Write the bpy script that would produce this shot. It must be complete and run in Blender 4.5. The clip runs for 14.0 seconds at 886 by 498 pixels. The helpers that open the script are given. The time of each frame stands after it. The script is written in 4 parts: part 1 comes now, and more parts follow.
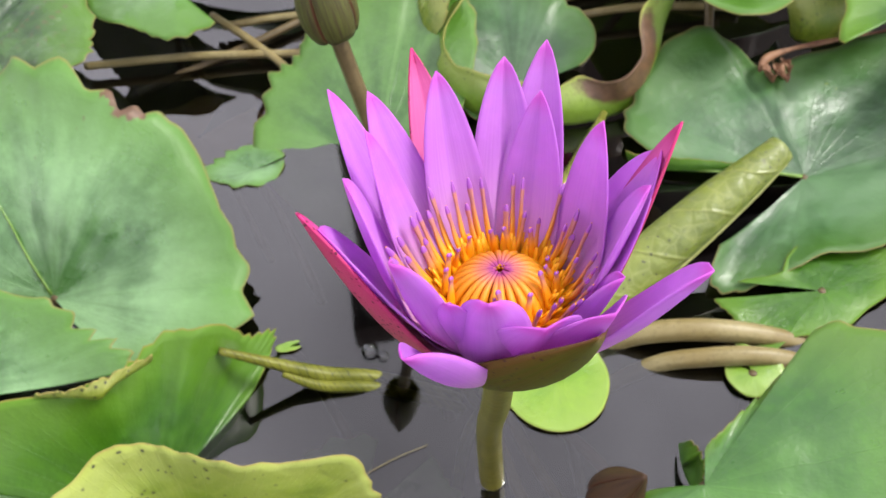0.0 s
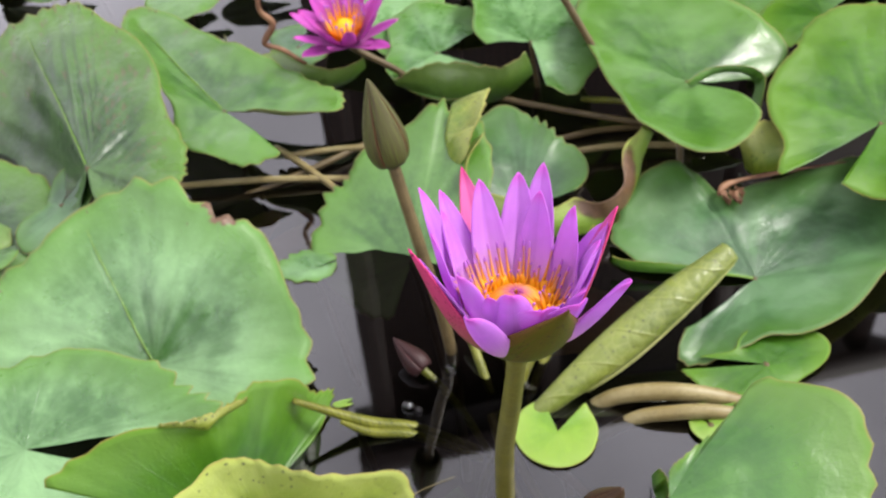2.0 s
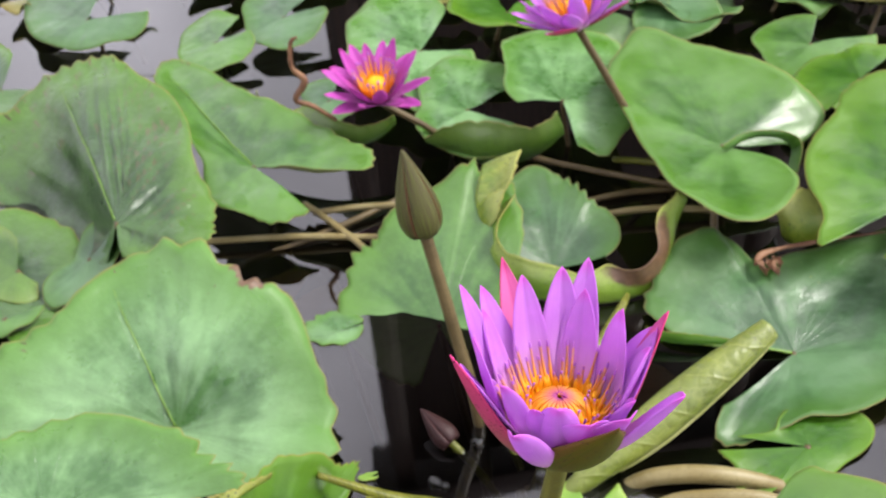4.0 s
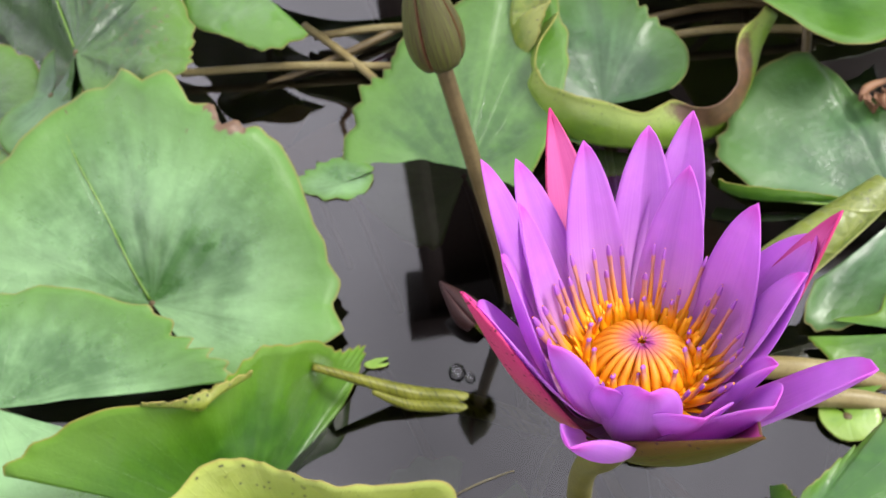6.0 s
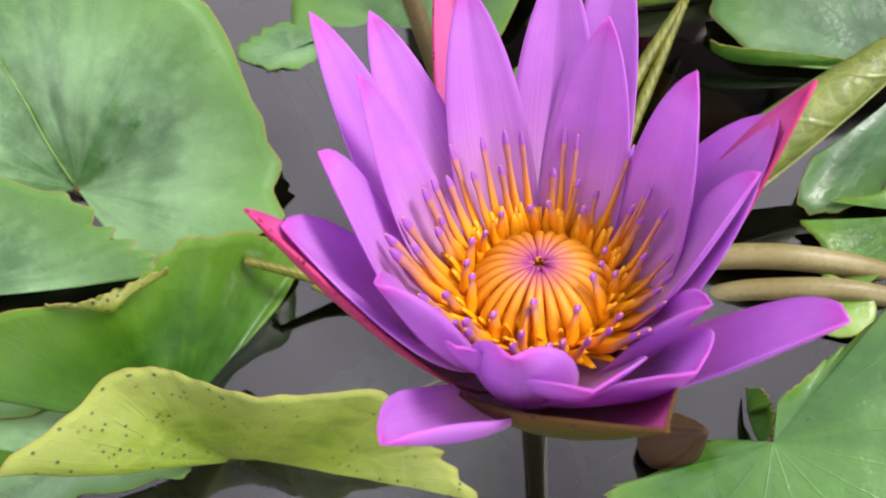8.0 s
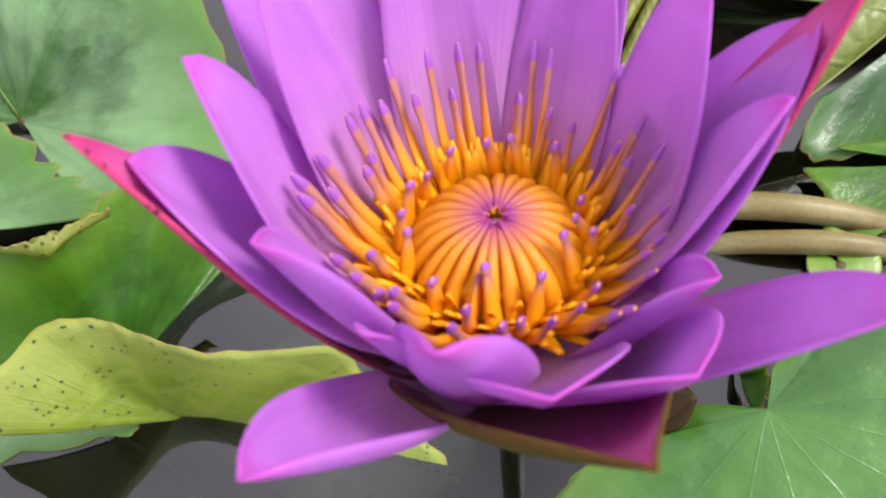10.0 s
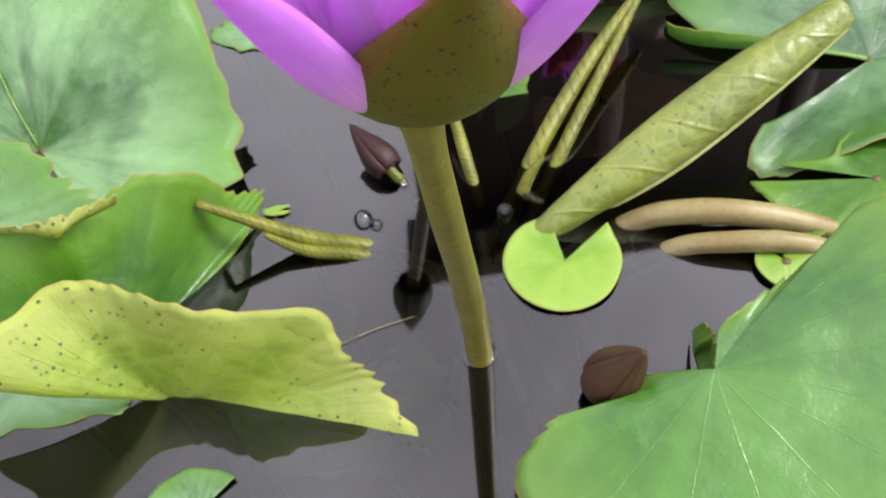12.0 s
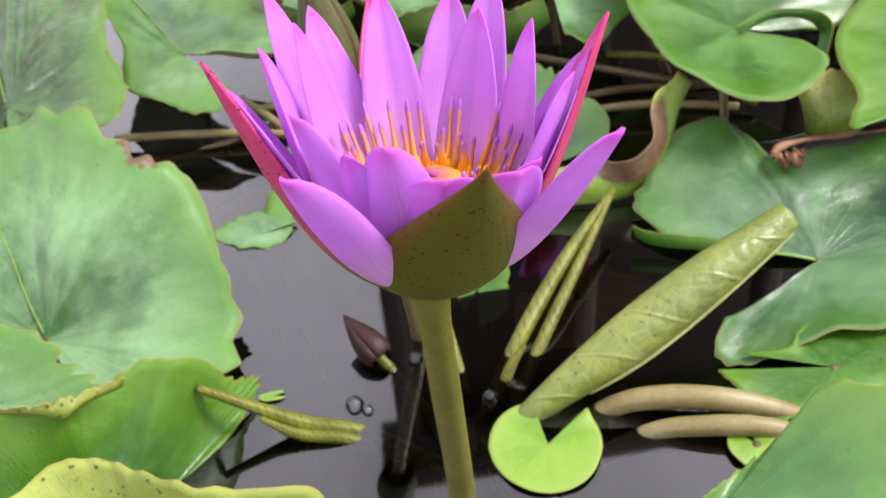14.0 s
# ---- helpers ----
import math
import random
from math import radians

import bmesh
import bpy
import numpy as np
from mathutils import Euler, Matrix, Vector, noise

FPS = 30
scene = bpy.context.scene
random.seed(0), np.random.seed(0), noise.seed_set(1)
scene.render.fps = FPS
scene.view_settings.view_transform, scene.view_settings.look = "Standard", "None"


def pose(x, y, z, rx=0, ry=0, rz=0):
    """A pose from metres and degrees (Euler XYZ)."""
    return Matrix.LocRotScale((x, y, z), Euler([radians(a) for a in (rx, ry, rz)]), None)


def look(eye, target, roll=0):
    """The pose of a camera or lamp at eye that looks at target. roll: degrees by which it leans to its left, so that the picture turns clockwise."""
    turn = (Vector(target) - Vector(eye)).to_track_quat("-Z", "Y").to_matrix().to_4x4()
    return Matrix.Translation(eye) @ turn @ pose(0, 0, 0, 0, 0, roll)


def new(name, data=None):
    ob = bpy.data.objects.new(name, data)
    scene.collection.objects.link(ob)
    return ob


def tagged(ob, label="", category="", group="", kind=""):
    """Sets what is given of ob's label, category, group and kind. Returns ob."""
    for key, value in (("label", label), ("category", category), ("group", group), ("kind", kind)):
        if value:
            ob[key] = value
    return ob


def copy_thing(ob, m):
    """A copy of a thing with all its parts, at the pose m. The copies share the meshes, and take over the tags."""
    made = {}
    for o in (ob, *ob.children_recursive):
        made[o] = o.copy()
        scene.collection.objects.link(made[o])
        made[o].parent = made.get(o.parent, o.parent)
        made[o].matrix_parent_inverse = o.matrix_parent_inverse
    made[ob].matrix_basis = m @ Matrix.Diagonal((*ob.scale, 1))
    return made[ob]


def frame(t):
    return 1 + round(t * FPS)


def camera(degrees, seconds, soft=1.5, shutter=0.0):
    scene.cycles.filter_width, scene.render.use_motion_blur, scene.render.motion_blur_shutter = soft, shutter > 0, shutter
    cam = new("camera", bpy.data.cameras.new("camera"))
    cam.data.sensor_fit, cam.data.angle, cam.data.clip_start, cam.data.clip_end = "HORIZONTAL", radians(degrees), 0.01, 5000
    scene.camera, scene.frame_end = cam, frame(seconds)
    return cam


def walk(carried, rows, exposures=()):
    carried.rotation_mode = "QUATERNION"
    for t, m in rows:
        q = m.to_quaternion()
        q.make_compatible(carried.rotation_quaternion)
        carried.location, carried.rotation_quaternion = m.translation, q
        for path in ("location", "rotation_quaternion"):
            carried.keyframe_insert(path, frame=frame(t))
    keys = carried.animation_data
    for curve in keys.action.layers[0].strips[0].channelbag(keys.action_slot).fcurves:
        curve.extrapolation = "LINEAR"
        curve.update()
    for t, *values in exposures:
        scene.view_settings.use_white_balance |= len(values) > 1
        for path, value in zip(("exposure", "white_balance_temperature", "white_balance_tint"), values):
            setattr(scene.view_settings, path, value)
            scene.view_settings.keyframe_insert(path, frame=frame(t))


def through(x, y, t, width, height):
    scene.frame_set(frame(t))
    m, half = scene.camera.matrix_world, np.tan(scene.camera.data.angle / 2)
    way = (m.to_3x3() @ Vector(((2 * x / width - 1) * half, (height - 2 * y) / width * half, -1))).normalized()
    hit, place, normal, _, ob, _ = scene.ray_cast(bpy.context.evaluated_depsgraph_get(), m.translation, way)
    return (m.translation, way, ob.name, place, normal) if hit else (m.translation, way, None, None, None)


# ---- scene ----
cam = camera(55.3, 14.0)
cam.data.dof.use_dof, cam.data.dof.focus_distance, cam.data.dof.aperture_fstop = True, 0.25, 28.0
PATH = [
    (0, (-0.0538, -0.2661, 0.5118), (-0.0148, 0.0061, 0.2214), -5.90),
    (0.5, (-0.0658, -0.2903, 0.5284), (-0.0229, -0.0048, 0.2515), -5.43),
    (1, (-0.0707, -0.3337, 0.5493), (-0.0264, -0.0394, 0.2820), -5.24),
    (1.5, (-0.0840, -0.3766, 0.5742), (-0.0374, -0.0737, 0.3170), -4.86),
    (2, (-0.0983, -0.4200, 0.6071), (-0.0506, -0.1071, 0.3625), -4.77),
    (2.5, (-0.1154, -0.4420, 0.6469), (-0.0680, -0.1172, 0.4182), -4.26),
    (2.7, (-0.1166, -0.4412, 0.6518), (-0.0693, -0.1125, 0.4288), -3.99),
    (4.8, (-0.0949, -0.3247, 0.5865), (-0.0612, -0.0094, 0.3426), -5.14),
    (5, (-0.0971, -0.3074, 0.5763), (-0.0665, 0.0043, 0.3274), -5.24),
    (5.5, (-0.0850, -0.2745, 0.5500), (-0.0655, 0.0233, 0.2837), -6.45),
    (6, (-0.0769, -0.2492, 0.5331), (-0.0640, 0.0257, 0.2428), -7.53),
    (6.5, (-0.0616, -0.2326, 0.5218), (-0.0534, 0.0286, 0.2190), -8.62),
    (7, (-0.0520, -0.2220, 0.5078), (-0.0476, 0.0258, 0.1938), -9.56),
    (7.2, (-0.0472, -0.2178, 0.5017), (-0.0460, 0.0250, 0.1838), -10.35),
    (9.3, (-0.0251, -0.1799, 0.4616), (-0.0306, 0.0314, 0.1220), -10.68),
    (9.5, (-0.0243, -0.1766, 0.4591), (-0.0275, 0.0311, 0.1172), -10.15),
    (10, (-0.0228, -0.1799, 0.4451), (-0.0246, 0.0259, 0.1022), -9.74),
    (10.5, (-0.0225, -0.184, 0.440), (-0.021, 0.879, -1.254), -9.1),
    (11, (-0.030, -0.202, 0.438), (0.001, 0.950, -1.197), -7.5),
    (11.5, (-0.022, -0.234, 0.419), (0.012, 0.977, -1.172), -7.8),
    (12, (-0.019, -0.276, 0.428), (0.013, 1.019, -1.095), -7.8),
    (12.5, (-0.029, -0.288, 0.431), (0.018, 1.118, -0.992), -6.6),
    (13, (-0.025, -0.301, 0.419), (0.051, 1.191, -0.912), -6.0),
    (13.5, (-0.032, -0.312, 0.428), (0.095, 1.246, -0.820), -4.9),
    (14, (-0.031, -0.310, 0.449), (0.128, 1.295, -0.734), -4.6),
]
EXPOSURES = [(0, 0.34), (2.5, 0.38), (5, 0.40), (7, 0.32), (9.5, 0.12), (11, 0.26), (12.5, 0.58), (14, 0.48)]
walk(cam, [(t, look(eye, target, roll)) for t, eye, target, roll in PATH], EXPOSURES)

# ---- daylight: a bright, lightly clouded sky with a veiled sun ----
SUN_ELEVATION, SUN_AZIMUTH = 50.0, 96.0     # degrees; azimuth from +y towards +x
world = bpy.data.worlds.new("sky")
scene.world = world
world.use_nodes = True
wn, wl = world.node_tree.nodes, world.node_tree.links
wn.clear()
sky = wn.new("ShaderNodeTexSky")
sky.sky_type, sky.sun_disc = "NISHITA", False
sky.sun_elevation, sky.sun_rotation = radians(SUN_ELEVATION), radians(SUN_AZIMUTH)
sky.air_density, sky.dust_density = 1.0, 3.0
grey = wn.new("ShaderNodeHueSaturation")
grey.inputs["Saturation"].default_value = 0.30
coords = wn.new("ShaderNodeTexCoord")
cloud = wn.new("ShaderNodeTexNoise")
cloud.inputs["Scale"].default_value, cloud.inputs["Detail"].default_value = 2.2, 5.0
ramp = wn.new("ShaderNodeMapRange")
ramp.inputs["From Min"].default_value, ramp.inputs["From Max"].default_value = 0.35, 0.65
ramp.inputs["To Min"].default_value, ramp.inputs["To Max"].default_value = 0.62, 1.45
mul = wn.new("ShaderNodeMix")
mul.data_type, mul.blend_type = "RGBA", "MULTIPLY"
mul.inputs["Factor"].default_value = 1.0
bg = wn.new("ShaderNodeBackground")
bg.inputs["Strength"].default_value = 0.155
wo = wn.new("ShaderNodeOutputWorld")
wl.new(sky.outputs["Color"], grey.inputs["Color"])
wl.new(coords.outputs["Generated"], cloud.inputs["Vector"])
wl.new(cloud.outputs["Fac"], ramp.inputs["Value"])
veil = wn.new("ShaderNodeMix")
veil.data_type = "RGBA"
veil.inputs[0].default_value = 0.72
veil.inputs[7].default_value = (10.4, 9.9, 11.0, 1.0)
wl.new(grey.outputs["Color"], veil.inputs[6])
wl.new(veil.outputs[2], mul.inputs[6])
wl.new(ramp.outputs["Result"], mul.inputs[7])
wl.new(mul.outputs[2], bg.inputs["Color"])
wl.new(bg.outputs["Background"], wo.inputs["Surface"])
sun = new("sun", bpy.data.lights.new("sun", "SUN"))
sun.data.energy, sun.data.angle, sun.data.color = 4.0, radians(20), (1.0, 0.96, 0.9)
az, el = radians(SUN_AZIMUTH), radians(SUN_ELEVATION)
sun.matrix_world = look((0, 0, 3), Vector((0, 0, 3)) - Vector((math.sin(az) * math.cos(el), math.cos(az) * math.cos(el), math.sin(el))))


# ---- materials ----
def material(name):
    m = bpy.data.materials.new(name)
    m.use_nodes = True
    m.node_tree.nodes.clear()
    return m, m.node_tree.nodes, m.node_tree.links


class Nodes:
    """A short way to wire shader nodes."""

    def __init__(self, name):
        self.m, self.n, self.l = material(name)
        self.out = self.n.new("ShaderNodeOutputMaterial")

    def put(self, socket, value):
        if hasattr(value, "is_output"):
            self.l.new(value, socket)
        elif value is not None:
            socket.default_value = value

    def math(self, op, a, b=None, c=None, clamp=False):
        k = self.n.new("ShaderNodeMath")
        k.operation, k.use_clamp = op, clamp
        for s, v in zip(k.inputs, (a, b, c)):
            self.put(s, v)
        return k.outputs[0]

    def span(self, v, a, b, lo=0.0, hi=1.0):
        k = self.n.new("ShaderNodeMapRange")
        k.interpolation_type = "SMOOTHSTEP"
        for s, w in zip(k.inputs, (v, a, b, lo, hi)):
            self.put(s, w)
        return k.outputs[0]

    def mix(self, fac, a, b, mode="MIX"):
        k = self.n.new("ShaderNodeMix")
        k.data_type, k.blend_type = "RGBA", mode
        for s, v in ((k.inputs[0], fac), (k.inputs[6], a), (k.inputs[7], b)):
            self.put(s, (*v, 1) if isinstance(v, tuple) and len(v) == 3 else v)
        return k.outputs[2]

    def noise(self, scale, detail=4.0, rough=0.55, vector=None, distort=0.0):
        k = self.n.new("ShaderNodeTexNoise")
        for key, v in (("Scale", scale), ("Detail", detail), ("Roughness", rough), ("Distortion", distort)):
            k.inputs[key].default_value = v
        self.put(k.inputs["Vector"], vector if vector else self.position())
        return k.outputs["Fac"]

    def spots(self, scale, vector=None):
        k = self.n.new("ShaderNodeTexVoronoi")
        k.inputs["Scale"].default_value = scale
        self.put(k.inputs["Vector"], vector if vector else self.position())
        return k.outputs["Distance"], k.outputs["Color"]

    def position(self):
        return self.n.new("ShaderNodeTexCoord").outputs["Object"]

    def uv(self):
        k = self.n.new("ShaderNodeSeparateXYZ")
        self.l.new(self.n.new("ShaderNodeUVMap").outputs[0], k.inputs[0])
        return k.outputs[0], k.outputs[1]

    def random(self):
        return self.n.new("ShaderNodeObjectInfo").outputs["Random"]

    def bump(self, height, strength, distance):
        k = self.n.new("ShaderNodeBump")
        k.inputs["Strength"].default_value, k.inputs["Distance"].default_value = strength, distance
        self.put(k.inputs["Height"], height)
        return k.outputs[0]

    def finish(self, colour, rough=0.5, normal=None, through=0.0, through_colour=None, **more):
        p = self.n.new("ShaderNodeBsdfPrincipled")
        self.put(p.inputs["Base Color"], (*colour, 1) if isinstance(colour, tuple) else colour)
        self.put(p.inputs["Roughness"], rough)
        self.put(p.inputs["Normal"], normal)
        for key, v in more.items():
            self.put(p.inputs[key.replace("_", " ")], v)
        last = p.outputs[0]
        if through:
            t = self.n.new("ShaderNodeBsdfTranslucent")
            c = through_colour if through_colour is not None else colour
            self.put(t.inputs["Color"], (*c, 1) if isinstance(c, tuple) else c)
            x = self.n.new("ShaderNodeMixShader")
            x.inputs[0].default_value = through
            self.l.new(last, x.inputs[1])
            self.l.new(t.outputs[0], x.inputs[2])
            last = x.outputs[0]
        self.l.new(last, self.out.inputs["Surface"])
        return self.m


def leaf_material(name, low, high, rim, rough=0.38, brown=0.0, through=0.18, spotted=0.0, vein=0.06, gloss=0.85, relief=0.08, quilt=1.0, burn=None, net=0.0):
    k = Nodes(name)
    u, v = k.uv()
    big, fine = k.noise(7.5, 3.0), k.noise(90.0, 4.0)
    fan = k.n.new("ShaderNodeCombineXYZ")
    for socket, value in zip(fan.inputs, (k.math("MULTIPLY", u, 34.0), k.math("MULTIPLY", v, 2.2), k.math("MULTIPLY", big, 1.5))):
        k.l.new(value, socket)
    big = k.math("ADD", k.math("MULTIPLY", big, 0.72), k.math("MULTIPLY", k.noise(1.0, 4.0, 0.6, fan.outputs[0]), 0.28))
    colour = k.mix(k.span(k.math("ADD", big, k.math("MULTIPLY", k.math("SUBTRACT", k.noise(33.0, 5.0, 0.65), 0.5), 0.16)), 0.38, 0.62), low, high)
    colour = k.mix(k.math("MULTIPLY", k.span(fine, 0.4, 0.75), 0.25), colour, tuple(min(1, c * 1.5) for c in high))
    # veins run out from the petiole and fork once
    wob = k.math("MULTIPLY", k.math("SUBTRACT", k.noise(22.0, 2.0), 0.5), 0.012)
    ray = k.math("ABSOLUTE", k.math("SUBTRACT", k.math("FRACT", k.math("MULTIPLY", k.math("ADD", u, wob), 21.0)), 0.5))
    ray2 = k.math("ABSOLUTE", k.math("SUBTRACT", k.math("FRACT", k.math("MULTIPLY", k.math("ADD", u, wob), 42.0)), 0.5))
    wide = k.math("MULTIPLY", k.span(v, 0.0, 0.55, 0.10, 0.02), 1.0)
    line = k.math("MULTIPLY", k.span(ray, 0.0, wide, 1.0, 0.0), k.span(v, 0.75, 0.98, 1.0, 0.0))
    line2 = k.math("MULTIPLY", k.span(ray2, 0.0, 0.05, 1.0, 0.0), k.span(v, 0.45, 0.65, 0.0, 0.5))
    veins = k.math("MAXIMUM", line, line2)
    colour = k.mix(k.math("MULTIPLY", veins, vein), colour, rim)
    edge = k.span(k.math("ADD", v, k.math("MULTIPLY", k.math("SUBTRACT", k.noise(30.0, 3.0), 0.5), 0.22)), 0.50, 1.02)
    colour = k.mix(k.math("MULTIPLY", edge, 0.85), colour, rim)
    lip = k.span(v, 0.985, 1.0)
    colour = k.mix(k.math("MULTIPLY", lip, 0.5), colour, (0.30, 0.16, 0.05))
    if net:
        cell = k.n.new("ShaderNodeTexVoronoi")
        cell.feature = "DISTANCE_TO_EDGE"
        cell.inputs["Scale"].default_value = net
        k.l.new(k.position(), cell.inputs["Vector"])
        seam = k.span(cell.outputs["Distance"], 0.0, 0.07, 1.0, 0.0)
        colour = k.mix(k.math("MULTIPLY", seam, 0.38), colour, rim)
    if brown:
        rot = k.math("ADD", v, k.math("MULTIPLY", k.math("SUBTRACT", k.noise(14.0, 5.0, 0.65), 0.5), 0.9))
        dead = k.span(rot, 1.20 - brown, 1.26 - brown)
        colour = k.mix(dead, colour, k.mix(k.noise(120.0, 4.0), (0.05, 0.017, 0.008), (0.20, 0.105, 0.05)))
    if burn:
        du = k.math("MULTIPLY", k.math("SUBTRACT", u, burn[0]), burn[2])
        dv = k.math("SUBTRACT", v, burn[1])
        far = k.math("SQRT", k.math("ADD", k.math("MULTIPLY", du, du), k.math("MULTIPLY", dv, dv)))
        far = k.math("ADD", far, k.math("MULTIPLY", k.math("SUBTRACT", k.noise(70.0, 5.0, 0.65), 0.5), 0.22))
        colour = k.mix(k.span(far, burn[3] * 0.75, burn[3], 1.0, 0.0), colour, k.mix(k.noise(160.0, 4.0), (0.030, 0.010, 0.005), (0.19, 0.10, 0.045)))
    if spotted:
        d, c = k.spots(170.0)
        near = k.span(k.math("ADD", d, k.math("MULTIPLY", k.noise(260.0, 2.0), 0.25)), 0.25, 0.36, 1.0, 0.0)
        some = k.math("MULTIPLY", near, k.span(k.noise(26.0, 2.0), 0.42, 0.52))
        colour = k.mix(k.math("MULTIPLY", some, spotted), colour, (0.03, 0.025, 0.01))
    height = k.math("ADD", k.math("MULTIPLY", k.noise(38.0, 5.0, 0.6), quilt), k.math("MULTIPLY", veins, relief))
    height = k.math("ADD", height, k.math("MULTIPLY", k.noise(420.0, 3.0), 0.12))
    if net:
        height = k.math("ADD", height, k.math("MULTIPLY", k.span(cell.outputs["Distance"], 0.0, 0.35), 0.22))
    normal = k.bump(height, 0.85, 0.0022)
    dull = k.math("MULTIPLY", k.span(v, 0.90, 0.98), 0.4)
    return k.finish(colour, k.math("ADD", dull, k.span(k.noise(24.0, 4.0), 0.3, 0.7, rough - 0.10, rough + 0.14)), normal, through, k.mix(0.5, colour, (0.35, 0.55, 0.02)), Specular_IOR_Level=gloss)


leaf_top = leaf_material("leaf_top", (0.021, 0.08, 0.008), (0.082, 0.192, 0.036), (0.06, 0.165, 0.006), rough=0.38)
# high tone of these two: paler green plus whitish sky sheen in the colour
leaf_pale = leaf_material("leaf_pale", (0.034, 0.112, 0.02), (0.165, 0.315, 0.125), (0.062, 0.18, 0.006), rough=0.32, gloss=0.9)
leaf_rimburnt = leaf_material("leaf_rimburnt", (0.034, 0.112, 0.02), (0.165, 0.315, 0.125), (0.062, 0.18, 0.006), rough=0.32, gloss=0.9, burn=(0.45, 1.0, 2.2, 0.075))
leaf_grey = leaf_material("leaf_grey", (0.017, 0.062, 0.016), (0.074, 0.165, 0.062), (0.042, 0.125, 0.008), rough=0.4)
leaf_fresh = leaf_material("leaf_fresh", (0.018, 0.078, 0.002), (0.052, 0.15, 0.006), (0.085, 0.190, 0.010), rough=0.38, gloss=0.5)
leaf_burnt = leaf_material("leaf_burnt", (0.022, 0.1, 0.006), (0.056, 0.172, 0.016), (0.085, 0.190, 0.010), rough=0.36, burn=(0.82, 1.0, 2.2, 0.045))
# browned rim; green darkened throughout, with a folded leaf's shaded half in the colour
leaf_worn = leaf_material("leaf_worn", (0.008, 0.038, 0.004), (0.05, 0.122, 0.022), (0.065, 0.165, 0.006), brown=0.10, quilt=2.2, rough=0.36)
leaf_decayed = leaf_material("leaf_decayed", (0.026, 0.08, 0.005), (0.072, 0.16, 0.014), (0.10, 0.17, 0.02), brown=0.17, spotted=0.5)
leaf_halfdead = leaf_material("leaf_halfdead", (0.095, 0.20, 0.010), (0.18, 0.30, 0.025), (0.24, 0.30, 0.05), brown=0.03, spotted=0.6, burn=(0.56, 0.85, 2.4, 0.26))
leaf_under = leaf_material("leaf_under", (0.105, 0.180, 0.006), (0.24, 0.285, 0.024), (0.29, 0.32, 0.07), rough=0.42, spotted=0.95, vein=0.25, relief=0.4, quilt=0.9, net=60.0)
leaf_rolled = leaf_material("leaf_rolled", (0.090, 0.125, 0.008), (0.185, 0.225, 0.028), (0.27, 0.30, 0.08), rough=0.45, spotted=0.9, vein=0.3, relief=0.3, quilt=0.9, net=75.0)
leaf_folded = leaf_material("leaf_folded", (0.115, 0.205, 0.006), (0.205, 0.290, 0.018), (0.29, 0.34, 0.06), rough=0.40, spotted=0.95, vein=0.06, relief=0.15, quilt=0.9, net=48.0)
leaf_yellow = leaf_material("leaf_yellow", (0.085, 0.095, 0.010), (0.17, 0.18, 0.022), (0.20, 0.16, 0.03), rough=0.42, brown=0.04)
leaf_lime = leaf_material("leaf_lime", (0.10, 0.22, 0.010), (0.16, 0.28, 0.016), (0.18, 0.29, 0.03), vein=0.08, through=0.1)
leaf_back = leaf_material("leaf_back", (0.05, 0.05, 0.016), (0.085, 0.085, 0.028), (0.10, 0.11, 0.035))
leaf_drowned = leaf_material("leaf_drowned", (0.12, 0.045, 0.012), (0.20, 0.08, 0.02), (0.15, 0.09, 0.02), brown=0.2)


def stalk_material(name, a, b, streak=40.0, rough=0.42, scales=0.0):
    k = Nodes(name)
    u, v = k.uv()
    colour = k.mix(k.span(k.noise(30.0, 4.0), 0.3, 0.7), a, b)
    colour = k.mix(k.math("MULTIPLY", k.span(k.noise(300.0, 3.0), 0.5, 0.7), 0.35), colour, tuple(c * 0.5 for c in a))
    lines = k.math("SINE", k.math("MULTIPLY", u, streak))
    if scales:
        wave = k.math("SINE", k.math("ADD", k.math("ADD", k.math("MULTIPLY", v, scales), k.math("MULTIPLY", k.noise(60.0, 2.0), 7.0)), k.math("MULTIPLY", k.math("ABSOLUTE", k.math("SUBTRACT", u, 0.5)), 26.0)))
        gap = k.span(wave, 0.55, 0.95)
        colour = k.mix(k.math("MULTIPLY", gap, k.span(k.noise(220.0, 3.0), 0.35, 0.65, 0.1, 0.8)), colour, tuple(c * 0.25 for c in a))
        lines = k.math("SUBTRACT", lines, k.math("MULTIPLY", gap, 3.0))
    return k.finish(colour, rough, k.bump(k.math("ADD", k.noise(160.0, 4.0), k.math("MULTIPLY", lines, 0.25)), 0.4, 0.001), 0.06, Specular_IOR_Level=0.32)


stem_olive = stalk_material("stem_olive", (0.094, 0.086, 0.010), (0.138, 0.126, 0.016))
stem_brown = stalk_material("stem_brown", (0.072, 0.051, 0.021), (0.114, 0.084, 0.036))
stalk_tan = stalk_material("stalk_tan", (0.180, 0.141, 0.054), (0.252, 0.216, 0.102))
stalk_pale = stalk_material("stalk_pale", (0.26, 0.28, 0.08), (0.36, 0.37, 0.14))
stalk_red = stalk_material("stalk_red", (0.120, 0.048, 0.021), (0.168, 0.078, 0.036))
twig_green = stalk_material("twig_green", (0.075, 0.085, 0.006), (0.165, 0.170, 0.022), scales=150.0)
stalk_dead = stalk_material("stalk_dead", (0.070, 0.028, 0.014), (0.24, 0.125, 0.065), streak=9.0, rough=0.6)


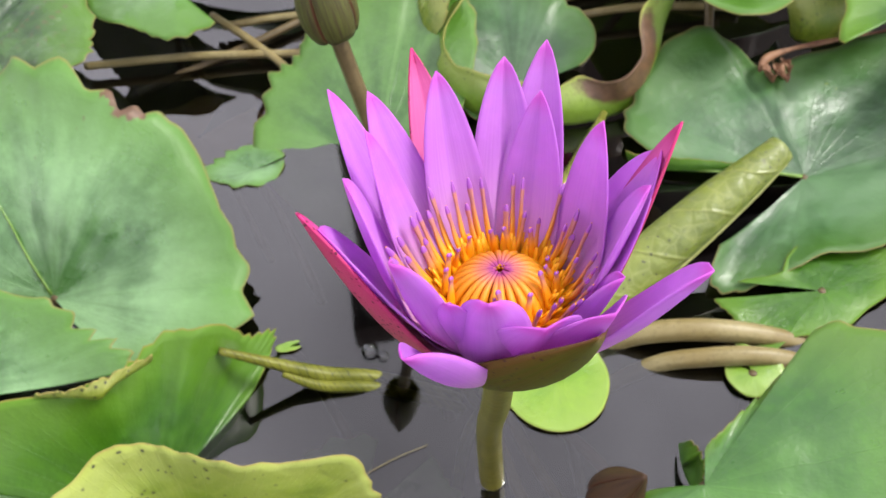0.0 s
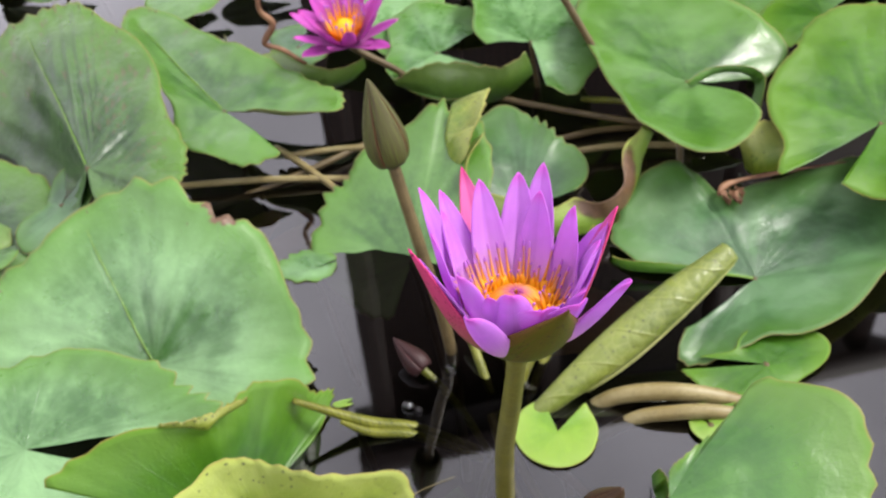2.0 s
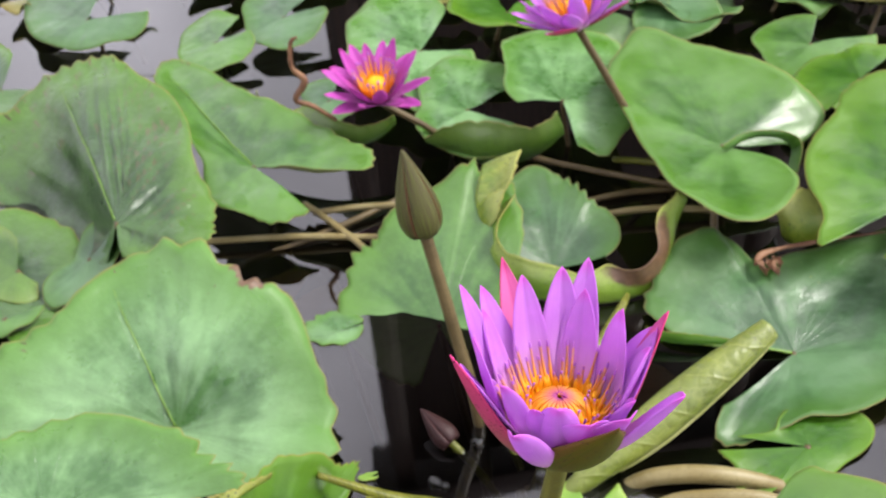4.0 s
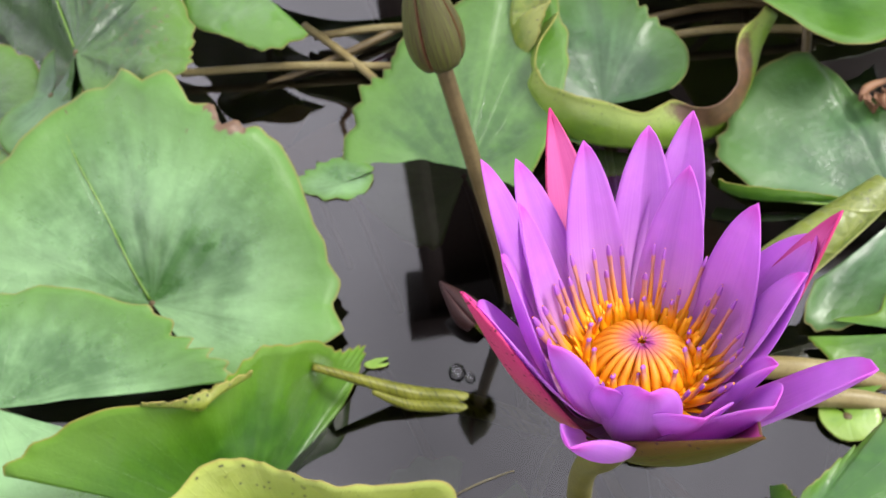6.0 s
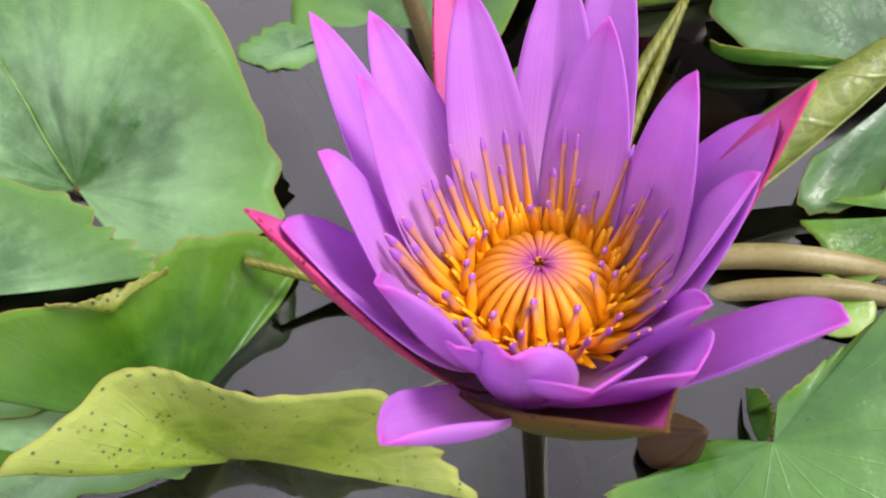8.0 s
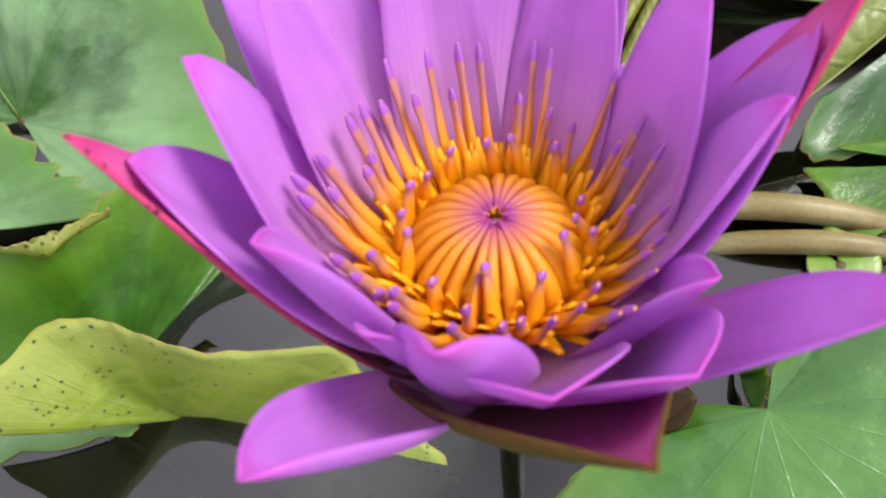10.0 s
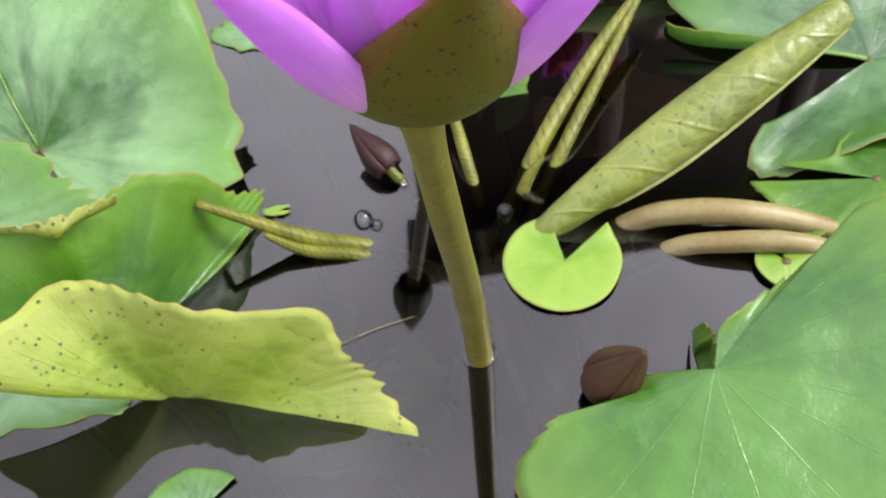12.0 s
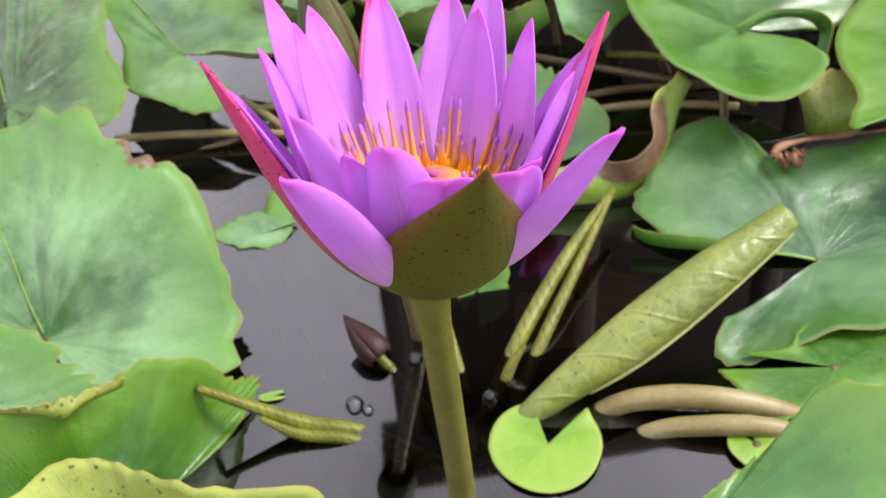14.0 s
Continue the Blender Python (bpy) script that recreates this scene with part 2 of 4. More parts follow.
def petal_material(name, base, mid, tip, edge, speckle=0.0, through=0.3):
    k = Nodes(name)
    u, v = k.uv()
    off = k.math("ABSOLUTE", k.math("SUBTRACT", u, 0.5))
    colour = k.mix(k.span(v, 0.10, 0.72), base, mid)
    colour = k.mix(k.span(v, 0.86, 1.0), colour, tip)
    streak = k.n.new("ShaderNodeMapping")
    streak.inputs["Scale"].default_value = (26.0, 1.3, 1.0)
    k.l.new(k.n.new("ShaderNodeUVMap").outputs[0], streak.inputs[0])
    veins = k.noise(1.0, 3.0, 0.6, streak.outputs[0])
    colour = k.mix(k.math("MULTIPLY", k.span(veins, 0.40, 0.68), 0.24), colour, edge)
    colour = k.mix(k.math("MULTIPLY", k.span(k.noise(70.0, 4.0), 0.45, 0.75), 0.22), colour, tuple(min(1.0, c * 1.5) for c in mid))
    colour = k.mix(k.math("MULTIPLY", k.span(off, 0.30, 0.5), 0.28), colour, edge)
    if speckle:
        d, c = k.spots(520.0)
        near = k.math("MULTIPLY", k.span(d, 0.22, 0.34, 1.0, 0.0), k.span(k.noise(160.0, 2.0), 0.46, 0.58))
        colour = k.mix(k.math("MULTIPLY", near, speckle), colour, (0.035, 0.012, 0.014))
    relief = k.math("ADD", veins, k.math("MULTIPLY", k.noise(500.0, 2.0), 0.2))
    return k.finish(colour, 0.48, k.bump(relief, 0.22, 0.0008), through, colour, Specular_IOR_Level=0.12 if speckle else 0.3)


petal_violet = petal_material("petal_violet", (0.86, 0.54, 0.76), (0.61, 0.240, 0.73), (0.63, 0.12, 0.60), (0.50, 0.135, 0.63), through=0.45)
sepal_inside = petal_material("sepal_inside", (0.55, 0.30, 0.42), (0.60, 0.11, 0.34), (0.50, 0.03, 0.18), (0.45, 0.035, 0.19))
sepal_outside = petal_material("sepal_outside", (0.070, 0.078, 0.005), (0.066, 0.066, 0.005), (0.090, 0.05, 0.010), (0.16, 0.028, 0.028), 0.85, 0.05)
sepal_rosy = petal_material("sepal_rosy", (0.14, 0.10, 0.03), (0.46, 0.050, 0.14), (0.58, 0.04, 0.19), (0.42, 0.03, 0.13), 0.9, 0.12)
petal_pink = petal_material("petal_pink", (0.50, 0.20, 0.44), (0.50, 0.085, 0.44), (0.46, 0.04, 0.30), (0.42, 0.05, 0.36))


def stamen_material():
    k = Nodes("stamen")
    u, v = k.uv()
    colour = k.mix(k.span(v, 0.12, 0.48), (0.92, 0.42, 0.004), (0.60, 0.26, 0.22))
    colour = k.mix(k.span(v, 0.70, 0.77), colour, (0.44, 0.13, 0.56))
    return k.finish(colour, 0.5, k.bump(k.noise(900.0, 3.0), 0.3, 0.0004), 0.35)


def disc_material():
    k = Nodes("seed_disc")
    u, v = k.uv()
    colour = k.mix(k.span(k.noise(200.0, 3.0), 0.3, 0.7), (0.94, 0.42, 0.002), (0.96, 0.50, 0.006))
    return k.finish(colour, 0.5, k.bump(k.noise(700.0, 3.0), 0.3, 0.0004), 0.30)


def infolded_material():
    k = Nodes("infolded_stamen")
    u, v = k.uv()
    colour = k.mix(k.span(v, 0.25, 0.75), (0.92, 0.43, 0.004), (0.82, 0.34, 0.03))
    colour = k.mix(k.span(v, 0.60, 0.85), colour, (0.60, 0.17, 0.16))
    colour = k.mix(k.span(v, 0.82, 0.95), colour, (0.42, 0.06, 0.26))
    return k.finish(colour, 0.5, k.bump(k.noise(700.0, 3.0), 0.3, 0.0004), 0.35)


infolded_mat = infolded_material()
stamen_mat, disc_mat = stamen_material(), disc_material()


def bud_material(name, a, b, seam):
    k = Nodes(name)
    u, v = k.uv()
    m = k.n.new("ShaderNodeMapping")
    m.inputs["Scale"].default_value = (26.0, 1.2, 1.0)
    k.l.new(k.n.new("ShaderNodeUVMap").outputs[0], m.inputs[0])
    fibre = k.noise(1.6, 5.0, 0.6, m.outputs[0])
    colour = k.mix(k.span(fibre, 0.40, 0.62), a, b)
    off = k.math("ABSOLUTE", k.math("SUBTRACT", u, 0.5))
    colour = k.mix(k.span(off, 0.42, 0.5), colour, seam)
    return k.finish(colour, 0.5, k.bump(fibre, 0.3, 0.001), 0.04, Specular_IOR_Level=0.3)


bud_green = bud_material("bud_green", (0.075, 0.085, 0.018), (0.040, 0.026, 0.012), (0.13, 0.045, 0.025))
bud_dark = bud_material("bud_dark", (0.030, 0.008, 0.007), (0.014, 0.004, 0.005), (0.05, 0.012, 0.012))
bud_brown = bud_material("bud_brown", (0.062, 0.030, 0.012), (0.030, 0.014, 0.007), (0.08, 0.03, 0.015))


def water_material():
    k = Nodes("pond_water")
    clear = k.n.new("ShaderNodeBsdfTransparent")
    clear.inputs["Color"].default_value = (0.34, 0.33, 0.29, 1)
    gloss = k.n.new("ShaderNodeBsdfGlossy")
    gloss.inputs["Roughness"].default_value = 0.03
    fres = k.n.new("ShaderNodeFresnel")
    fres.inputs["IOR"].default_value = 1.9
    x = k.n.new("ShaderNodeMixShader")
    k.l.new(fres.outputs[0], x.inputs[0])
    k.l.new(clear.outputs[0], x.inputs[1])
    k.l.new(gloss.outputs[0], x.inputs[2])
    k.l.new(x.outputs[0], k.out.inputs["Surface"])
    return k.m


def mud_material():
    k = Nodes("pond_mud")
    colour = k.mix(k.span(k.noise(6.0, 2.0), 0.35, 0.7), (0.008, 0.007, 0.006), (0.020, 0.014, 0.009))
    return k.finish(colour, 0.9, k.bump(k.noise(3.0, 1.0), 0.02, 0.002))


water_mat, mud_mat = water_material(), mud_material()


# ---- mesh helpers ----
def part(name, bm, mats, parent, label=""):
    """Links a bmesh as one mesh object under a thing or a part."""
    mesh = bpy.data.meshes.new(name)
    bm.to_mesh(mesh)
    bm.free()
    for m in mats if isinstance(mats, (list, tuple)) else [mats]:
        mesh.materials.append(m)
    mesh.polygons.foreach_set("use_smooth", [True] * len(mesh.polygons))
    ob = new(name, mesh)
    ob.parent = parent
    if label:
        tagged(ob, label)
    return ob


def thing(name, label, category, m=None, group="", kind=""):
    ob = new(name)
    ob.matrix_world = m if m is not None else Matrix()
    return tagged(ob, label, category, group, kind)


def spline(points, closed=False):
    """A smooth curve through rows of numbers, as a function of 0..1."""
    p = np.array(points, float)

    def at(s):
        x = s * (len(p) - 1)
        i = min(int(x), len(p) - 2)
        f = x - i
        a, b = p[i], p[i + 1]
        z = p[i - 1] if i > 0 else 2 * a - b
        c = p[i + 2] if i + 2 < len(p) else 2 * b - a
        return 0.5 * (2 * a + (b - z) * f + (2 * z - 5 * a + 4 * b - c) * f * f + (3 * a - z - 3 * b + c) * f**3)

    return at


def sheet(rows, thick, closed_top=True):
    """A thin solid from a grid of (point, u, v); the upper face takes material 0, the under face material 1."""
    bm = bmesh.new()
    uvs = bm.loops.layers.uv.new("UVMap")
    n, m = len(rows), len(rows[0])
    pts = np.array([[p for p, u, v in row] for row in rows], float)
    du = np.gradient(pts, axis=0)
    dv = np.gradient(pts, axis=1)
    nor = np.cross(du, dv)
    size = np.linalg.norm(nor, axis=2, keepdims=True)
    nor = np.where(size > 1e-14, nor / np.maximum(size, 1e-14), 0)
    top = [[bm.verts.new(pts[i, j] + 0.5 * thick * nor[i, j]) for j in range(m)] for i in range(n)]
    low = [[bm.verts.new(pts[i, j] - 0.5 * thick * nor[i, j]) for j in range(m)] for i in range(n)]
    uv = [[(u, v) for p, u, v in row] for row in rows]

    def quad(vs, at, mat):
        f = bm.faces.new(vs)
        f.material_index = mat
        for loop, w in zip(f.loops, at):
            loop[uvs].uv = w

    for i in range(n - 1):
        for j in range(m - 1):
            k = [(i, j), (i + 1, j), (i + 1, j + 1), (i, j + 1)]
            quad([top[a][b] for a, b in k], [uv[a][b] for a, b in k], 0)
            quad([low[a][b] for a, b in k[::-1]], [uv[a][b] for a, b in k[::-1]], 1)
    rim = [(i, 0) for i in range(n)] + [(n - 1, j) for j in range(1, m)] + [(i, m - 1) for i in range(n - 2, -1, -1)] + [(0, j) for j in range(m - 2, 0, -1)]
    for (a, b), (c, d) in zip(rim, rim[1:] + rim[:1]):
        quad([top[c][d], top[a][b], low[a][b], low[c][d]], [uv[c][d], uv[a][b], uv[a][b], uv[c][d]], 0)
    return bm


def tube(points, radii, sides=14, steps=40, cap=True, flat=1.0):
    """A round, tapered stalk along a smooth curve."""
    at, rad = spline(points), spline([(r,) for r in radii])
    bm = bmesh.new()
    uvs = bm.loops.layers.uv.new("UVMap")
    rings, side = [], None
    for i in range(steps + 1):
        s = i / steps
        p = Vector(at(s))
        d = (Vector(at(min(1, s + 0.01))) - Vector(at(max(0, s - 0.01)))).normalized()
        if side is None:
            side = d.orthogonal().normalized()
        side = (side - d * side.dot(d)).normalized()
        other = d.cross(side)
        r = float(rad(s)[0])
        rings.append([bm.verts.new(p + r * (math.cos(a) * side + flat * math.sin(a) * other)) for a in (2 * math.pi * k / sides for k in range(sides))])
    for i in range(steps):
        for k in range(sides):
            f = bm.faces.new((rings[i][k], rings[i][(k + 1) % sides], rings[i + 1][(k + 1) % sides], rings[i + 1][k]))
            for loop, w in zip(f.loops, ((k / sides, i / steps), ((k + 1) / sides, i / steps), ((k + 1) / sides, (i + 1) / steps), (k / sides, (i + 1) / steps))):
                loop[uvs].uv = w
    if cap:
        bm.faces.new(rings[0][::-1])
        bm.faces.new(rings[-1])
    return bm


def leaf_surface(profile, teeth=34, tooth=0.02, ripple=0.003, dome=0.0, rib=None, fold=0.0, seed=0, curl=0.0, wrinkle=0.0, vee=0.0, drop=0.0):
    """A lily leaf round its petiole. profile: angle in degrees, reach and lift in millimetres, going round from one lip of the cleft to the other."""
    rows = [tuple(float(w) for w in k.split()) for k in profile.split("  ")]
    at = spline(rows)
    rnd = random.Random(seed)
    ph = [rnd.uniform(0, 6.28) for _ in range(6)]

    def point(s, f):
        a, reach, lift = at(s)
        th = radians(a)
        w = (s * teeth + 0.6 * math.sin(3.1 * s * teeth / 5 + ph[0])) % 1.0
        bite = tooth * (0.5 + 0.5 * math.sin(s * 17 + ph[1])) * (abs(2 * w - 1) - 0.5) + 0.3 * tooth * math.sin(s * teeth * 1.7 + ph[2])
        r = f * reach / 1000 * (1 + bite * f**5)
        z = lift / 1000 * f**1.3 + dome * math.sin(math.pi * f)
        z += ripple * f**4 * (math.sin(s * 23 + ph[3]) + 0.6 * math.sin(s * 41 + ph[4]))
        q = Vector((r * math.cos(th) * 16, r * math.sin(th) * 16, seed * 3.7))
        z += ripple * min(1.0, 3 * f) * (1.5 * noise.noise(q) + 0.5 * noise.noise(q * 3.1))
        z += curl * max(0.0, f - 0.8) ** 2 * 25 * (0.6 + 0.4 * math.sin(s * 15 + ph[2]))
        if rib is not None:
            z -= 0.005 * f**0.5 * (1 - f) ** 0.3 * math.exp(-(((a - rib) * f / 6.0) ** 2))
        if fold and a > rib:
            k = min(1.0, (a - rib) / 30)
            z -= fold * reach / 1000 * 1.7 * f * (1 - f) * k * k * (3 - 2 * k)
        if drop and a > rib:
            q1 = min(1.0, r * math.sin(radians(min(90.0, a - rib))) / 0.05)
            z -= drop * q1 * q1 * (3 - 2 * q1) * (1 - 0.8 * f)
        if wrinkle or vee:
            lean = radians(a - rib)
            on, off = r * math.cos(lean), abs(r * math.sin(lean))
            z += vee * min(off, 0.028 + 0.2 * max(0.0, off - 0.028)) * (1 - 0.7 * f) * max(0.0, math.cos(lean)) ** 0.7
            z += wrinkle * math.sin(2 * math.pi * (on - 0.55 * off) / 0.021 + 2 * noise.noise(q)) * min(1.0, off / 0.02) * (1 - f**3)
        return (r * math.cos(th), r * math.sin(th), z)

    return point, rows[0][0], rows[-1][0], at


def blade(point, turned=False, around=150, along=16, thick=0.0006):
    grid = [[(point(i / around, j / along), i / around, j / along) for j in range(along + 1)] for i in range(around + 1)]
    return sheet(grid if turned else [row[::-1] for row in grid], thick)


def lily_leaf(label, m, profile, top, under, seed, turned=False, around=150, along=16, knob=True, **shape):
    leaf = thing("lily_leaf", label, "leaf", m)
    point, first, last, at = leaf_surface(profile, seed=seed, **shape)
    part("blade", blade(point, turned, around, along), [top, under], leaf)
    if shape.get("rib") is not None:
        s = min((k / 400 for k in range(401)), key=lambda q: abs(at(q)[0] - shape["rib"]))
        part("midrib", tube([Vector(point(s, f)) + Vector((0, 0, 0.0011)) for f in (0.02, 0.2, 0.4, 0.6, 0.75, 0.88)], (0.0016, 0.0014, 0.0011, 0.0009, 0.0006, 0.0003), 8, 30, flat=0.6), leaf_lime, leaf, "pale raised midrib")
    if knob:
        bm = bmesh.new()
        bmesh.ops.create_icosphere(bm, subdivisions=2, radius=0.0032, matrix=Matrix.Diagonal((1, 1, 0.4, 1)))
        part("petiole_knob", bm, stem_brown, leaf)
    # the stalk under the leaf goes down to the mud
    inv = m.inverted()
    down = [inv @ (m.translation + Vector(k)) for k in ((0, 0, -0.002), (0.01, 0.01, -0.06), (0.03, 0.0, -0.2))]
    part("petiole", tube(down, (0.0035, 0.004, 0.005), 8, 10), stem_brown, leaf)
    return leaf


# ---- the pond ----
def plane(name, size, z, mat, label, category):
    """One level sheet; its cells are small near the flowers and grow outwards."""
    marks = [0.0] + [0.25 * 1.9**k for k in range(11)] + [size]
    marks = [-m for m in marks[:0:-1]] + marks
    bm = bmesh.new()
    grid = [[bm.verts.new((x, y, 0.0)) for y in marks] for x in marks]
    for i in range(len(marks) - 1):
        for j in range(len(marks) - 1):
            bm.faces.new((grid[i][j], grid[i + 1][j], grid[i + 1][j + 1], grid[i][j + 1]))
    ob = part(name, bm, mat, None)
    ob.location.z = z
    return tagged(ob, label, category, kind="structure")


plane("water", 300, 0.0, water_mat, "still dark pond water reflecting a pale cloudy sky", "water")
plane("ground", 300, -0.30, mud_mat, "dark brown mud of the pond bottom", "ground")


def pavilion():
    """A dark timber house beyond the pond; it shows only mirrored in the water."""
    k = Nodes("dark_timber")
    wave = k.n.new("ShaderNodeTexWave")
    wave.inputs["Scale"].default_value, wave.inputs["Distortion"].default_value = 4.0, 2.0
    k.l.new(k.position(), wave.inputs["Vector"])
    timber = k.finish(k.mix(wave.outputs["Fac"], (0.030, 0.018, 0.014), (0.060, 0.034, 0.026)), 0.7, k.bump(wave.outputs["Fac"], 0.4, 0.01))
    k = Nodes("roof_tiles")
    tiles = k.finish(k.mix(k.noise(3.0, 5.0), (0.03, 0.022, 0.022), (0.07, 0.045, 0.04)), 0.75, k.bump(k.noise(12.0, 4.0), 0.5, 0.02))
    house = thing("pavilion", "dark brown timber house with a tiled roof beyond the pond", "building")

    def box(name, x0, y0, z0, x1, y1, z1, mat, slope=0.0):
        bm = bmesh.new()
        bmesh.ops.create_cube(bm, size=1.0)
        for v in bm.verts:
            v.co = Vector((x0 + (v.co.x + 0.5) * (x1 - x0), y0 + (v.co.y + 0.5) * (y1 - y0), z0 + (v.co.z + 0.5) * (z1 - z0) + slope * (v.co.y + 0.5)))
        bmesh.ops.bevel(bm, geom=bm.edges[:], offset=0.01, segments=1, affect="EDGES")
        part(name, bm, mat, house)

    box("wall", -0.05, 6.6, -0.3, 6.5, 8.4, 7.4, timber)
    box("roof", -0.30, 5.9, 7.2, 7.0, 8.6, 7.45, tiles, 2.0)
    box("eave_board", -0.30, 5.86, 7.05, 7.0, 5.94, 7.4, timber)
    for x in (-0.02, 1.9, 3.9, 5.9):
        box("post", x, 6.05, -0.3, x + 0.22, 6.27, 7.2, timber)
    for z in (1.2, 3.6):
        box("rail", -0.02, 6.1, z, 6.1, 6.2, z + 0.14, timber)


pavilion()

# ---- lily leaves ----
lily_leaf("broad pale-green lily leaf tilted up, with a browned rim spot", pose(-0.303, 0.242, 0.007, 39, -9, 0), "-55 91 46  -37 135 42  -26 167 34  -9 156 5  15 159 -9  38 169 8  53 171 15  73 187 7  88 200 -1  106 182 9  125 182 9  146 205 11  163 231 19  176 209 32", leaf_rimburnt, leaf_back, 1, teeth=24, tooth=0.09, ripple=0.0055, dome=0.008, rib=103, wrinkle=0.0007, vee=0.05)
lily_leaf("pale-green lily leaf with a scalloped rim lying over its neighbour", pose(-0.413, 0.156, 0.012, 18, -4, 0), "-6 187 2  5 163 3  19 139 11  33 121 12  75 91 15  119 96 16  153 161 5  181 142 19  232 96 26  303 119 19  334 175 5", leaf_pale, leaf_back, 2, knob=False, teeth=20, tooth=0.09)
lily_leaf("bright green lily leaf standing up from the water, half folded", pose(-0.223, 0.034, -0.006, 38, 31, 0), "53 81 -10  57 113 -15  61 150 -25  69 139 -10  86 129 19  97 121 15  116 100 24  136 107 16  157 136 -9  175 157 -32", leaf_fresh, leaf_under, 3, knob=False, teeth=26, tooth=0.04, ripple=0.002)
lily_leaf("yellow-green folded lily leaf showing its speckled underside", pose(-0.181, 0.008, -0.010, -78, 67, 0), "140 162 -14  161 142 -38  171 122 -8  179 110 15  199 101 17  224 101 10  242 111 12  256 127 14  270 120 7  279 133 -5  287 145 -23  291 158 -31", leaf_folded, leaf_fresh, 4, knob=False, teeth=24, tooth=0.06, ripple=0.002, turned=True, dome=-0.006)
lily_leaf("pale young leaf lying flat just on the water", pose(-0.278, 0.027, 0.001, 1, -0, 0), "36 34 1  131 46 1  162 85 1  207 69 1  268 27 0  326 48 0  337 70 0  351 69 1", leaf_pale, leaf_back, 5, ripple=0.0002)
lily_leaf("large grey-green lily leaf with a browned edge", pose(0.333, 0.206, 0.003, 8, -2, 0), "-151 124 21  -144 158 26  -130 133 24  -105 96 23  -28 117 22  -3 207 22  18 252 14  34 251 1  50 184 -1  79 125 10  89 171 14  97 190 17  128 169 7  141 162 5  160 109 7", leaf_grey, leaf_under, 6, teeth=30, tooth=0.04, rib=360, ripple=0.004, vee=0.14)
lily_leaf("dark green lily leaf lying on the water under others", pose(0.281, 0.085, 0.006, 4, 1, 0), "171 83 -1  185 76 -1  212 75 -1  228 46 -1  314 33 0  372 74 -1  403 64 -2  489 32 0  518 62 1", leaf_fresh, leaf_back, 7, ripple=0.0012)
lily_leaf("big bright green lily leaf with a thin brown rim", pose(0.118, -0.056, 0.040, 10, -15, 0), "157 26 -12  178 60 -7  182 92 -3  198 118 6  245 120 2  294 134 -4  332 150 -3  367 156 6  390 132 -2  395 79 -5  405 39 1  425 19 3", leaf_burnt, leaf_back, 8, knob=False, teeth=30, tooth=0.13)
lily_leaf("small light-green leaf tucked under a larger one", pose(0.198, 0.030, 0.006, -1, -2, 0), "122 19 -1  211 18 -2  298 19 -3  360 23 -1  416 23 0  450 27 -1", leaf_lime, leaf_back, 9, ripple=0.0008)
lily_leaf("green lily leaf rising half out of the dark water", pose(-0.020, 0.347, -0.003, 18, -9, 0), "-76 41 -7  6 82 7  39 170 -2  62 242 -1  71 227 5  93 187 -3  109 162 -3  126 146 1  150 123 2  201 89 7  241 76 -1", leaf_top, leaf_back, 10, teeth=26, tooth=0.09)
lily_leaf("grey-green lily leaf with curled-up decayed rim", pose(0.132, 0.411, 0.004, 19, -2, 0), "-14 62 31  32 108 11  56 118 8  73 160 0  90 165 -8  126 97 18  163 72 22  211 63 19  285 53 18", leaf_grey, leaf_under, 11, teeth=18, tooth=0.10)
lily_leaf("large pale-green lily leaf with a deep cleft", pose(-0.220, 0.654, 0.069, 12, -5, 0), "-30 40 2  -30 156 17  -12 168 9  12 125 5  67 118 4  94 192 1  111 344 -7  121 270 14  136 128 21  170 65 20  233 87 11  260 98 6  280 122 5  303 124 2", leaf_top, leaf_back, 12, teeth=30, tooth=0.05, rib=115, ripple=0.005, vee=0.15)
lily_leaf("large folded lily leaf with a raised midrib and browned rim", pose(-0.381, 0.528, 0.085, 13, -18, 0), "-92 45 -16  -52 68 -23  -36 128 -23  -10 114 -28  37 125 -24  77 261 -14  88 340 -1  98 395 16  110 408 -1  124 437 -10  136 468 -8  151 383 1  175 231 -8  201 126 -33", leaf_worn, leaf_back, 13, teeth=34, tooth=0.06, ripple=0.006, rib=105, fold=0.30, wrinkle=0.0026, drop=0.03)
lily_leaf("large smooth green lily leaf with one curled lobe", pose(0.388, 0.518, 0.078, 6, 5, 0), "-1 112 -8  13 164 17  34 162 39  77 233 32  91 296 20  107 242 11  149 131 15  196 118 16  228 166 21  244 189 24  254 197 29  271 161 28  286 127 27  315 53 12", leaf_top, leaf_under, 14, tooth=0.01)
lily_leaf("pale grey-green lily leaf", pose(0.229, 0.704, 0.080, 6, 3, 0), "-94 107 -9  -80 132 -7  -50 111 -2  19 121 1  52 215 2  77 240 -4  98 228 -7  120 124 0  172 66 1", leaf_pale, leaf_back, 15)
lily_leaf("bright green lily leaf arching up", pose(0.551, 0.344, 0.080, 9, -2, 0), "-139 147 15  -105 151 25  -18 110 22  42 203 23  66 241 12  83 213 6  107 152 -1  177 127 14  202 178 17", leaf_fresh, leaf_back, 16)
lily_leaf("pale grey-green round lily leaf behind a flower", pose(0.064, 1.010, 0.060, 5, -2, 0), "62 152 5  87 265 0  105 242 1  125 199 -1  161 133 1  240 151 5  262 206 0  285 150 2  341 88 0", leaf_pale, leaf_back, 17)
